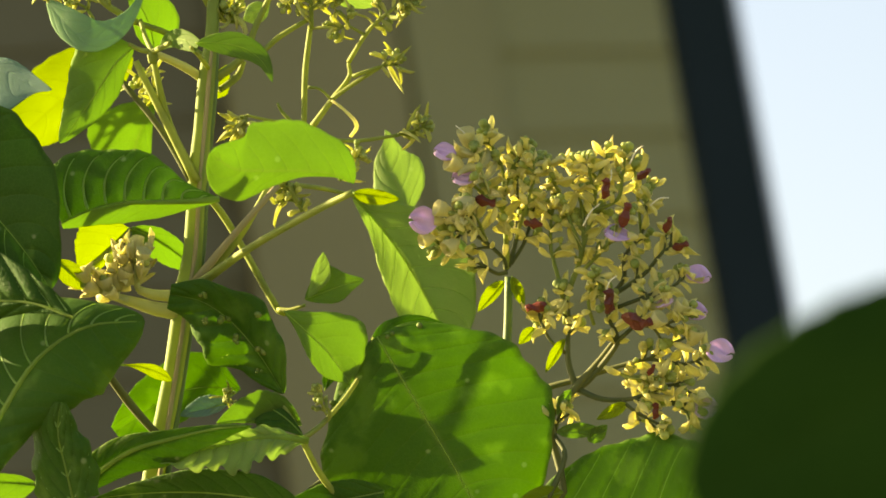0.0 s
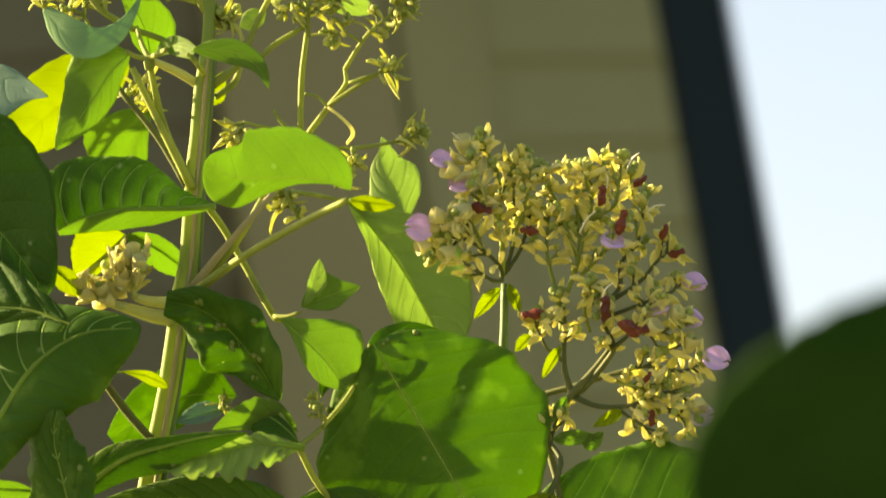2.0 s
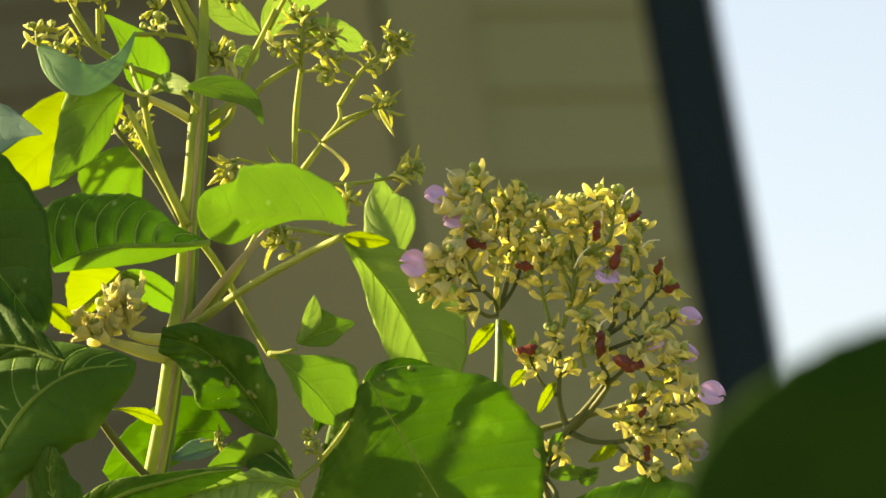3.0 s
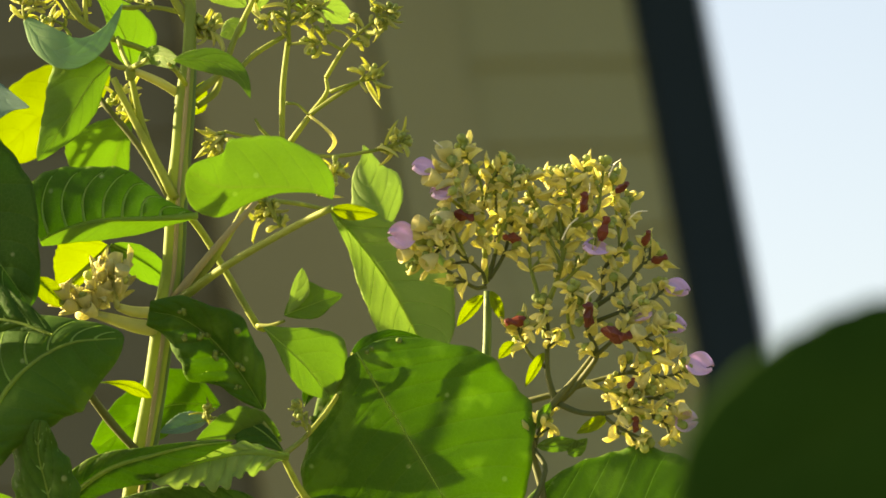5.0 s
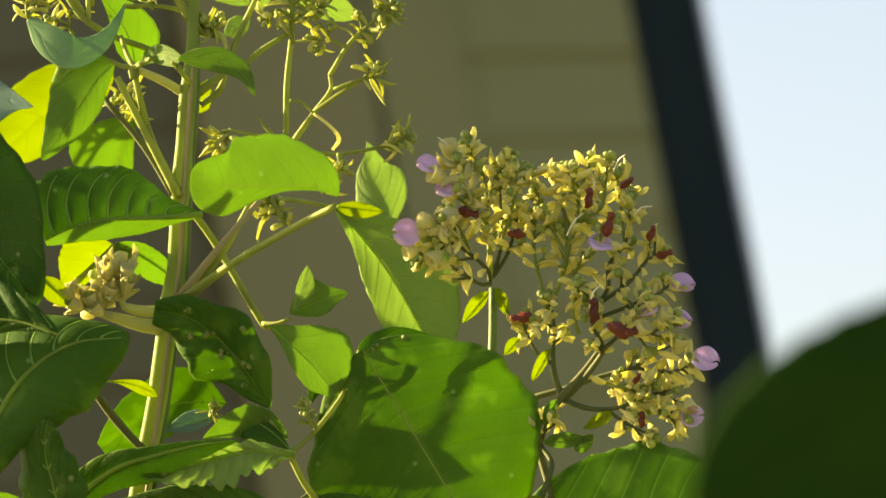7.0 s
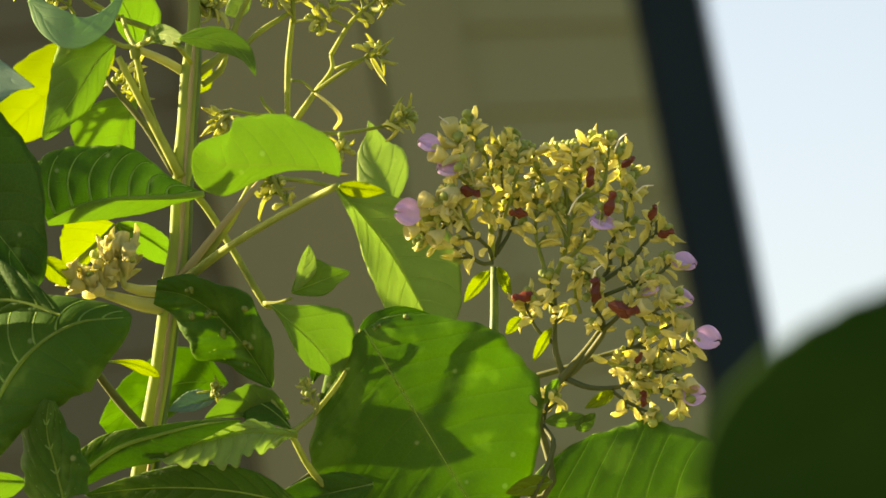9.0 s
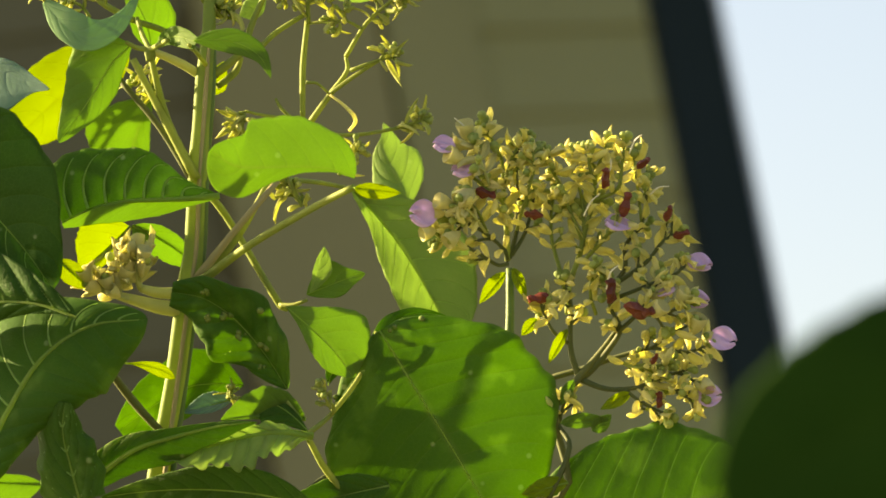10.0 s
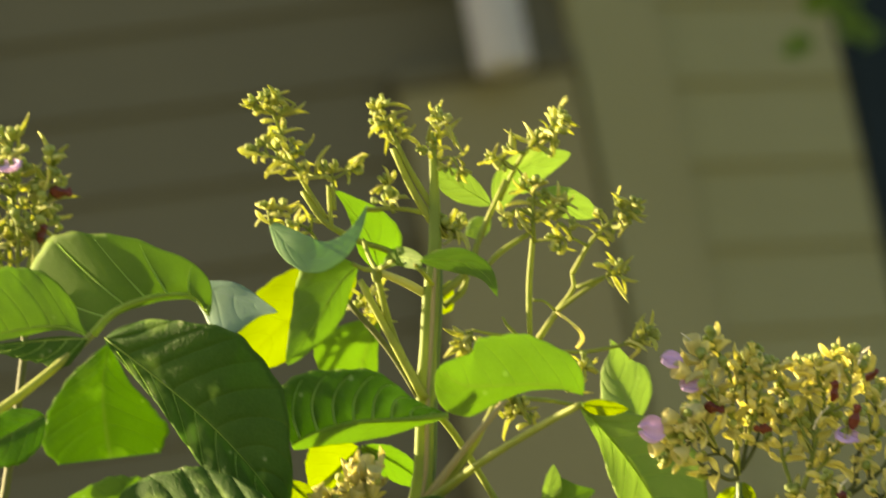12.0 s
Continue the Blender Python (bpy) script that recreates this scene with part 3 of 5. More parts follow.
def spray(base, tip, reach, parent, seed, nodes=7, buds=4, bracts=2, width=2.2, bow=0.0, mat=None, big=1.0, from_u=0.25, label=""):
    """A branched flower spray: an axis with whorls of branchlets that end in buds, between narrow bracts."""
    rng = random.Random(seed)
    b, t = Vector(base), Vector(tip)
    axis = t - b
    n = TURN @ Vector((0, -1, 0))
    perp = n.cross(axis).normalized()
    mid = b + axis * 0.5 + perp * bow * MM
    verts, faces = tube_geometry([b, mid, t], [width * 0.5 * MM, width * 0.4 * MM, width * 0.22 * MM], 7)
    things = []
    pale = mat in (SHOOT, CREAM)
    leafy, spent = (BRACTS_PALE, CUPS) if pale else (BRACTS_GREEN, CUPS_GREEN)
    way = axis.normalized()
    side0 = way.orthogonal().normalized()
    for i in range(nodes):
        u = from_u + (1 - from_u) * i / max(nodes - 1, 1)
        p = b + axis * u + perp * (bow * MM * 4 * u * (1 - u))
        arms = 3
        for a in range(arms):
            ang = 2 * math.pi * a / arms + i * 1.05 + rng.uniform(-0.35, 0.35)
            out = Matrix.Rotation(ang, 3, way) @ side0
            go = (out * rng.uniform(0.7, 1.1) + way * rng.uniform(0.35, 0.9)).normalized()
            ln = reach * MM * (1.0 - 0.5 * (u - from_u) / (1.001 - from_u)) * rng.uniform(0.55, 1.1)
            if i == nodes - 1:
                ln *= 0.7
                go = (go + way).normalized()
            e = p + go * ln + way * ln * 0.15
            tube_geometry([p, p + go * ln * 0.55, e], [0.95 * MM, 0.8 * MM, 0.65 * MM], 6, verts, faces, 3)
            for k in range(buds):
                jog = Vector((rng.uniform(-1, 1), rng.uniform(-1, 1), rng.uniform(-1, 1)))
                w2 = (go + way * 0.6 + jog * 0.9).normalized()
                root = p + (e - p) * (1.0 if k == 0 else rng.uniform(0.45, 1.0))
                q = root + w2 * rng.uniform(0.4, 1.8) * MM
                tube_geometry([root, (root + q) / 2 + jog * 0.3 * MM, q], [0.5 * MM, 0.42 * MM, 0.45 * MM], 5, verts, faces, 2)
                things.append(("bud", BUDS[rng.randrange(4)], aim(q, w2, rng.uniform(0, 6), big * rng.uniform(0.6, 1.15))))
            if rng.random() < 0.5:
                jog = Vector((rng.uniform(-1, 1), rng.uniform(-1, 1), rng.uniform(-1, 1)))
                things.append(("spent_calyx", spent[rng.randrange(4)], aim(p + go * ln * rng.uniform(0.4, 0.9), go * 0.7 + jog, rng.uniform(0, 6), big * rng.uniform(0.7, 1.2))))
            for k in range(bracts):
                if rng.random() < 0.6:
                    jog = Vector((rng.uniform(-1, 1), rng.uniform(-1, 1), rng.uniform(-1.2, 0.6)))
                    q = p + go * ln * rng.uniform(0.35, 0.95)
                    things.append(("bract", leafy[rng.randrange(5)], aim(q, go * 0.6 + jog, rng.uniform(0, 6), big * rng.uniform(0.75, 1.35))))
    ob = under("flower_spray", mesh_of("flower_spray", verts, faces, mat or STALK), parent, label=label)
    for kind, me, m in things:
        under(kind, me, ob, m)
    return ob


def cyme(points, widths, parent, seed, mat=None, start=0.25, gap=5.2, tip=5, size=1.0, green=False, full=0.75):
    """One stalk of a flower head: pairs of curled bracts and spent calyces along it, small bud clusters on short pedicels,
    and a close cluster of round buds at its end."""
    rng = random.Random(seed)
    verts, faces = tube_geometry(points, [w / 2000 for w in widths], 8)
    count = len(points) - 1
    things = []
    leafy, spent = (BRACTS_GREEN, CUPS_GREEN) if green else (BRACTS_PALE if mat is SHOOT else BRACTS, CUPS)

    def away(way):
        return Matrix.Rotation(rng.uniform(0, 6.28), 3, way) @ way.orthogonal().normalized()

    def cluster(p, way, number, spread_mm):
        for k in range(number):
            jog = Vector((rng.uniform(-1, 1), rng.uniform(-1, 1), rng.uniform(-1, 1)))
            w2 = (way + jog * 0.9).normalized()
            q = p + w2 * rng.uniform(0.3, spread_mm) * MM
            tube_geometry([p, (p + q) / 2 + jog * 0.2 * MM, q], [0.55 * MM, 0.5 * MM, 0.5 * MM], 5, verts, faces, 2)
            things.append(("bud", BUDS[rng.randrange(4)], aim(q, w2, rng.uniform(0, 6), size * (0.7 if green else 0.88) * rng.uniform(0.75, 1.15))))

    def wing(p, go, scale):
        if rng.random() < 0.55:
            things.append(("bract", leafy[rng.randrange(5)], aim(p, go, rng.uniform(0, 6), size * scale)))
        else:
            things.append(("spent_calyx", spent[rng.randrange(4)], aim(p, go, rng.uniform(0, 6), size * scale)))

    total = sum((points[i + 1] - points[i]).length for i in range(count)) * 1000
    steps = max(int(total * (1 - start) / gap), 1)
    for k in range(steps + 1):
        u = start + (1 - start) * k / steps
        i = min(int(u * count), count - 1)
        p = points[i].lerp(points[i + 1], u * count - i)
        way = (points[i + 1] - points[i]).normalized()
        side = away(way)
        for sign in (1, -1):
            wing(p + side * sign * 0.6 * MM, side * sign + way * rng.uniform(0.2, 0.9), rng.uniform(0.8, 1.25))
        if k < steps and rng.random() < full:
            side = away(way)
            e = p + (side + way * 0.7).normalized() * rng.uniform(3.5, 7.0) * MM * size
            tube_geometry([p, (p + e) / 2 + way * 0.5 * MM, e], [0.75 * MM, 0.65 * MM, 0.6 * MM], 6, verts, faces, 2)
            cluster(e, (side + way).normalized(), rng.choice((1, 2, 3) if full < 0.9 else (3, 4, 5)), 1.6 if full < 0.9 else 2.6)
            wing(e, side + away(way) * 0.6, rng.uniform(0.75, 1.1))
            wing(e, side - way * 0.4, rng.uniform(0.75, 1.1))
    end = points[-1]
    way = (points[-1] - points[-2]).normalized()
    cluster(end, way, tip, 2.6 + 0.3 * max(tip - 5, 0))
    for k in range(3):
        wing(end, away(way) + way * 0.3, rng.uniform(0.8, 1.2))
    ob = under("flower_spray", mesh_of("flower_spray", verts, faces, mat or STALK), parent)
    for kind, me, m in things:
        under(kind, me, ob, m)
    return ob


def floret(p, way, hollow, host, size=1.0, kind=0):
    """An open flower: a cream calyx tube and its large lilac lip, which is hollow on one side."""
    z = Vector(way).normalized()
    y = Vector(hollow)
    y = (y - z * y.dot(z)).normalized()
    x = y.cross(z)
    turn = Matrix((x, y, z)).transposed().to_4x4()
    under("calyx", CALYX, host, Matrix.Translation(p - z * 5.0 * MM - y * 0.8 * MM) @ turn @ Matrix.Scale(0.95 * size, 4), "cream flower tube")
    under("petal", PETALS[kind], host, Matrix.Translation(p - z * 1.0 * MM) @ turn @ Matrix.Scale(size, 4), "lilac petal lip")


def box(x0, x1, y0, y1, z0, z1, bevel=0.0):
    bm = bmesh.new()
    bmesh.ops.create_cube(bm, size=1.0)
    for v in bm.verts:
        v.co = Vector(((x0 + x1) / 2 + v.co.x * (x1 - x0), (y0 + y1) / 2 + v.co.y * (y1 - y0), (z0 + z1) / 2 + v.co.z * (z1 - z0)))
    if bevel:
        bmesh.ops.bevel(bm, geom=bm.edges[:], offset=bevel, segments=2, affect="EDGES")
    return bm


def solid(name, bm, mat, parent=None, m=None, label=""):
    me = bpy.data.meshes.new(name)
    bm.to_mesh(me)
    bm.free()
    me.materials.append(mat)
    ob = new(name, me)
    ob.parent = parent
    if m is not None:
        ob.matrix_basis = m
    return tagged(ob, label) if label else ob


# ---- ground ----
verts, faces = [], []
N = 40
for i in range(N + 1):
    for j in range(N + 1):
        x, y = (i / N - 0.5), (j / N - 0.5)
        X, Y = 1500 * x * abs(x) * 2, 1500 * y * abs(y) * 2
        verts.append((X, Y, min(0.0, 0.02 * noise.noise((X * 0.7, Y * 0.7, 0)))))
for i in range(N):
    for j in range(N):
        a = i * (N + 1) + j
        faces.append((a, a + N + 1, a + N + 2, a + 1))
ground = new("ground", mesh_of("ground", verts, faces, SOIL))
tagged(ground, "earth with short worn grass", "ground", kind="structure")

# ---- house wall ----
CORNER = Vector((0.4473, 7.7766, 0.0))
POST_FOOT = Vector((0.4272, 7.4267, 0.0))
BAY = 0.47
RIGHT_BAY = Matrix.Translation(CORNER + Vector((-0.06, 0.05, 0))) @ Matrix.Rotation(radians(180 + 32), 4, "Z")
END = RIGHT_BAY @ Vector((BAY, 0, 0))
LEFT_BAY = Matrix.Translation(END) @ Matrix.Rotation(radians(180 + 15), 4, "Z")
TOP = 4.6


def lapped_wall(name, m, length, mat, pitch, z0, label):
    """Wall core with lapped boards nailed to its face (the face looks towards the garden: +y here)."""
    core = solid(name, box(0, length, -0.16, -0.012, 0, TOP), mat, None, m)
    tagged(core, label, "wall", kind="structure")
    n = int((TOP - 0.1) / pitch)
    bm = box(0.002, length - 0.002, -0.012, 0.012, -pitch * 0.5, pitch * 0.5 + 0.02, 0.003)
    for v in bm.verts:
        v.co.y += 0.009 * (0.5 - v.co.z / pitch)
    me = bpy.data.meshes.new("board")
    bm.to_mesh(me)
    bm.free()
    me.materials.append(mat)
    for i in range(n):
        ob = new("board", me)
        ob.parent = core
        ob.matrix_basis = pose(0, 0, z0 + pitch * (i + 0.5))
    return core


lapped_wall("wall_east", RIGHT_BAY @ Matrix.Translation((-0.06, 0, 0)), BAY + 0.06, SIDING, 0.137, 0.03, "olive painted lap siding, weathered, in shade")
lapped_wall("wall_north", LEFT_BAY, 3.2, SIDING_SHADE, 0.130, 0.0, "lap siding, its shade put into a dark brown colour")
board = solid("trim", box(BAY - 0.155, BAY + 0.012, 0.012, 0.034, 0, TOP, 0.004), TRIM, None, RIGHT_BAY)
tagged(board, "olive vertical corner board on the siding", "trim", kind="structure")
post = solid("corner_post", box(-0.0345, 0.060, -0.048, 0.048, 0, TOP + 0.2, 0.006), POST, None, Matrix.Translation(POST_FOOT) @ Matrix.Rotation(radians(4), 4, "Z"))
tagged(post, "dark slate-painted square wooden corner post", "post", kind="structure")

pipe = new("downpipe")
PIPE = Vector((-0.1153, 7.4254, 3.6097))
tagged(pipe, "short white plastic downpipe end fixed high on the wall", "pipe")
v, f = lathe([(0.026, -0.012), (0.040, -0.006), (0.0435, 0.0), (0.0435, TOP - PIPE.z)], 20)
under("tube", mesh_of("tube", v, f, GUTTER), pipe, Matrix.Translation(PIPE))
for h in (0.25, 0.75):
    v, f = lathe([(0.042, -0.012), (0.047, -0.012), (0.047, 0.012), (0.042, 0.012)], 20)
    ring = under("clamp", mesh_of("clamp", v, f, GUTTER), pipe, Matrix.Translation(PIPE + Vector((0, 0, h))))
    solid("bracket", box(-0.012, 0.012, 0.03, 0.45, -0.01, 0.01), GUTTER, pipe, Matrix.Translation(PIPE + Vector((0, 0, h))))

# added strip: stands in for the soft bluish sky edge right of the post
strip = solid("trim", box(0.055, 0.078, -0.01, 0.03, 0, TOP, 0.003), EDGE_BLUE, None, Matrix.Translation(CORNER) @ Matrix.Rotation(radians(4), 4, "Z"))
tagged(strip, "added blue-grey strip for the soft sky edge beside the post", "trim", kind="structure")

# plain shutter on the dark boards
HIGH = 3.61
shutter = new("shutter")
tagged(shutter, "plain olive wooden shutter against the dark siding", "shutter")
SH = Matrix.Translation(LEFT_BAY @ Vector((0.156, 0.03, 0))) @ Matrix.Rotation(radians(180 + 15), 4, "Z")
solid("panel", box(-0.14, 0.14, 0.0, 0.028, HIGH - 1.3, HIGH, 0.004), PANEL, shutter, SH)
solid("rail", box(-0.145, 0.145, -0.002, 0.034, HIGH + 0.002, HIGH + 0.035, 0.004), SIDING_SHADE, shutter, SH)


# ---- the flowering shrub ----
shrub = new("flowering_shrub")
shrub.matrix_basis = Matrix.Identity(4)
tagged(shrub, "tall leafy green shrub with lilac and yellow-green flower sprays", "shrub")
G = shrub

# main stem from the ground up
stalk("main_stem", [(-0.34, 2.28, -0.05), (-0.25, 2.24, 0.8), at(-129.7, -122.2, 0), at(-119.7, -59.7, 0), at(-114.0, -22.2, 0), at(-112.7, -16.0, 0), at(-110.5, -2.2, 0), at(-108.5, 27.7, 0), at(-108.0, 32.7, 0), at(-106.2, 52.7, 0), at(-104.5, 72.7, 0), at(-103.7, 80.2, 0), at(-102.2, 95.2, 0), at(-101.7, 110.2, 0), at(-101.5, 130.2, 0), at(-102.0, 147.7, 0)],
      [20, 16, 11, 10.2, 10.4, 11.6, 9.8, 9.2, 10.4, 8.8, 9.0, 8.0, 6.4, 5.6, 4, 2.5], STEM, G, 24, "ribbed pale green main stem", 0.10)
stalk("side_stem", [(-0.36, 2.26, -0.05), (-0.46, 2.24, 0.9), at(-337.5, -23.6, 0), at(-309.2, 22.7, -6), at(-288.9, 38.4, -10), at(-271.0, 52.1, -12), at(-257.4, 63.8, -14)], [14, 11, 6, 4.6, 4.2, 3.8, 3.4], STALK, G, 10)
stalk("side_stem", [(-0.46, 2.24, 0.9), at(-318.0, -80.0, -90), at(-300.0, 60.0, -112), at(-301.5, 84.0, -112)], [9, 5, 3.6, 3.2], STEM_DARK, G, 10)
stalk("side_stem", [(-0.25, 2.24, 0.8), at(-56.0, -139.7, 0), at(49.0, -114.7, 0), at(47.7, -74.7, 0), at(57.8, -62.3, -2), at(69.1, -49.9, -5), at(76.8, -39.9, -8)], [12, 5, 3.6, 3.4, 3.6, 3, 2.4], STEM_DARK, G)
# stalk below the head; the shadow on it is put into its dark green
stalk("side_stem", [at(-56.0, -139.7, 0), at(24.1, -90.2, -12), at(28.6, -40.0, -12), at(29.2, -12.3, -12)], [5, 4.6, 4.2, 3.6], STEM_SHADE, G)
# a dark groove strip, the stem's shade side put into its colour, and a pale ridge
STEM_LINE = [at(-129.7, -122.2, 0), at(-119.7, -59.7, 0), at(-114.0, -22.2, 0), at(-110.5, -2.2, 0), at(-108.5, 27.7, 0), at(-106.2, 52.7, 0), at(-104.5, 72.7, 0), at(-102.2, 95.2, 0)]
STEM_WIDE = [11, 10.2, 10.4, 9.8, 9.2, 8.8, 9.0, 6.4]
for off, out, wide, mat, name in ((0.42, 0.20, 2.8, STEM_SHADE, "groove"), (0.10, 0.43, 2.2, STEM_RIDGE, "ridge")):
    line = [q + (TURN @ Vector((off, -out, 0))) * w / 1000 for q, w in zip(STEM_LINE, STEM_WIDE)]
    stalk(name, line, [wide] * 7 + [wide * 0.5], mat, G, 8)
# petioles and branches
stalk("branch", [at(-108.3, 29.7, 4), at(-120.6, 55.0, 8), at(-128.3, 86.8, 12)], [4, 3.2, 2.8], STALK, G)
stalk("branch", [at(-111.4, 30.7, 2), at(-124.6, 52.7, 2), at(-143.0, 75.2, 0)], [3.6, 3, 2.6], STEM_DARK, G)
stalk("branch", [at(-109.3, 30.1, 8), at(-122.9, 57.5, 10), at(-135.3, 82.8, 12)], [4, 3.4, 3], STALK, G)
stalk("branch", [at(-102.6, 72.8, -3), at(-114.5, 80.6, 4), at(-128.3, 86.8, 12)], [4, 4, 3], SHOOT, G)
stalk("branch", [at(-101.0, 75.2, 0), at(-88.4, 85.2, 2), at(-82.2, 100.2, 0), at(-69.9, 125.5, -4)], [4.5, 3.4, 2.8, 2.2], STALK, G)
stalk("branch", [at(-99.2, 70.4, -4), at(-91.3, 76.8, -8), at(-88.3, 83.5, -8)], [3, 3.5, 2], STALK, G)
stalk("branch", [at(-117.6, -27.8, 2), at(-126.7, -26.4, 4), at(-136.6, -23.4, 6), at(-145.1, -20.8, 8), at(-154.9, -16.7, 10)], [7.5, 6.5, 5, 3.6, 2.4], SHOOT, G, label="pale cream side shoot")
stalk("branch", [at(-118.5, -20.8, 2), at(-127.4, -20.1, 5), at(-134.1, -18.0, 8)], [5.5, 4.8, 3.5], SHOOT, G, label="pale cream side shoot")
stalk("branch", [at(-109.5, -14.7, 5), at(-93.2, 5.2, 8), at(-72.9, 28.2, 4)], [4.5, 3.2, 2.8], STEM_RIDGE, G)
stalk("branch", [at(-107.9, -14.2, 2), at(-90.9, 4.0, 2), at(-76.7, 29.1, -6)], [4.5, 3.2, 2.6], STALK, G)
stalk("branch", [at(-108.1, -15.9, 8), at(-84.8, 0.2, 30), at(-54.5, 16.8, 60), at(-38.4, 24.4, 74)], [4.5, 3.4, 3.2, 2.8], STALK, G)
stalk("branch", [at(-108.2, 27.8, -5), at(-98.9, 16.6, -10), at(-88.9, 0.3, -10), at(-73.2, -26.8, -6), at(-70.3, -28.9, -9)], [3, 3.4, 3.2, 3.2, 2.2], STALK, G)
stalk("branch", [at(-73.2, -26.8, -5), at(-67.3, -26.8, -1), at(-60.9, -24.7, 2)], [2.4, 1.8, 1.4], STALK, G)
stalk("petiole", [at(-73.5, -63.8, 14), at(-65.5, -76.7, 16), at(-55.6, -96.6, 14), at(-45.8, -114.3, 8), at(-56.0, -139.7, 0)], [1.0, 2.6, 3, 3.2, 4], STALK, G)
stalk("petiole", [at(-62.2, -83.7, 27), at(-51.4, -75.2, 20), at(-36.5, -55.9, 6), at(-30.4, -39.1, 3)], [2.6, 2.2, 2, 1.8], STALK, G)
stalk("petiole", [at(-153.8, -45.7, 14), at(-145.2, -58.2, 12), at(-138.0, -68.2, 8), at(-130.1, -77.5, 6), at(-121.0, -87.2, 0)], [3.4, 3.6, 4, 3.6, 3], STEM_DARK, G)
stalk("petiole", [at(-138.4, 9.0, -6), at(-148.7, -1.0, -4), at(-159.4, -10.2, 4)], [2, 2.4, 2], STALK, G)
stalk("petiole", [at(-166.5, -114.2, 44), at(-171.9, -122.2, 40), at(-129.5, -137.0, 4)], [3, 3.4, 4], STALK, G)
stalk("petiole", [at(-63.6, -110.0, -5), at(-51.2, -101.3, -8), at(-46.2, -98.8, -8)], [2.6, 2.6, 2], STEM_DARK, G)
stalk("petiole", [at(49.0, -82.2, 0), at(53.8, -91.5, 6), at(43.8, -114.2, 10)], [2.4, 2.4, 3], STEM_DARK, G)
stalk("petiole", [at(-76.7, 29.1, -6), at(-56.9, 27.7, -36), at(-38.5, 23.9, -60)], [2.6, 2.2, 1.8], STALK, G)
stalk("petiole", [at(-38.5, 23.9, -60), at(-21.6, 10.6, -66), at(-7.2, 9.3, -66)], [1.8, 1.6, 1.4], STALK, G)
# sprays' thin branches
stalk("branch", [at(-61.6, 53.2, -2), at(-61.0, 78.2, -2), at(-58.7, 98.7, -2)], [2.4, 2.8, 2.4], STALK, G)
stalk("branch", [at(-57.9, 54.4, -4), at(-48.8, 66.7, -4), at(-41.5, 76.5, -4), at(-42.0, 82.7, -4)], [3, 2.6, 2.2, 1.6], STALK, G)
stalk("branch", [at(-50.0, 65.9, -3), at(-38.5, 73.9, -2), at(-25.8, 81.7, 0)], [2, 2, 1.6], STALK, G)
stalk("branch", [at(-50.5, 48.5, -6), at(-36.8, 48.1, -6), at(-19.2, 50.7, -6)], [1.8, 1.8, 1.6], STALK, G)
stalk("branch", [at(-65.4, 55.3, -4), at(-79.1, 57.5, -4), at(-87.1, 59.4, -4)], [1.6, 1.5, 1.2], STALK, G)
stalk("branch", [at(-66.6, 55.9, -4), at(-71.5, 61.0, -4), at(-73.4, 64.8, -4)], [1.8, 1.5, 1.2], STALK, G)
stalk("branch", [at(-80.7, 86.2, 0), at(-73.0, 93.5, 0), at(-58.8, 102.1, 0)], [2.6, 2.6, 2], STALK, G)
stalk("branch", [at(-49.3, 65.9, -2), at(-42.6, 60.6, 0), at(-38.2, 54.5, 0), at(-41.1, 49.6, 0)], [1.2, 1.4, 2.0, 1.2], BRACT, G)
stalk("branch", [at(-50.0, 66.7, -2), at(-54.8, 71.0, 0), at(-59.8, 71.6, 0)], [1.2, 1.2, 1.6], STALK, G)
stalk("branch", [at(-103.2, 108.1, 0), at(-111.2, 122.1, 0), at(-119.5, 141.2, 0)], [4, 3.2, 2.6], STALK, G)
stalk("branch", [at(-104.0, 111.5, -2), at(-116.4, 114.2, 0), at(-132.7, 114.7, 0)], [2.4, 2, 1.6], STALK, G)
stalk("branch", [at(-135.8, 100.4, -4), at(-150.4, 109.4, 0), at(-160.1, 123.5, 0)], [3, 3, 2.6], STALK, G)
stalk("branch", [at(-147.9, 107.6, 0), at(-148.2, 116.9, 0), at(-148.5, 125.7, 0)], [2.2, 2.2, 1.8], STALK, G)
stalk("branch", [at(-105.0, 84.6, -8), at(-121.2, 95.2, -10), at(-135.8, 100.4, -4)], [3, 2.8, 2.6], STALK, G)

# ---- leaves: whorl on the upper left
blade([at(-174.5, 108.9, 20), at(-164.8, 97.7, 18), at(-154.9, 92.4, 16), at(-144.0, 95.3, 14), at(-136.3, 104.3, 12), at(-131.2, 116.2, 10)],
      [2, 8, 9, 6.5, 3, 0], [1, 5.5, 6, 4, 2, 0], LEAF_TEAL, G, tilt=(0.3, -0.1), face=(0.3, -0.5), midrib=0, quilt=0.1, label="curled leaf showing its pale bluish underside")
blade([at(-136.3, 88.9, 12), at(-144.7, 81.0, 10.6667), at(-154.8, 65.6, 9.33333), at(-169.0, 46.7, 8)],
      [0, 6, 8.5, 8, 5, 0], [1.5, 18.5, 16.5, 12.5, 7, 0], LEAF, G, tilt=(-0.1, -0.1), face=(0.0, 0.0), midrib=0.4, quilt=0.45, round_off=1.5, label="leaf hanging from the whorl, one half lit through")
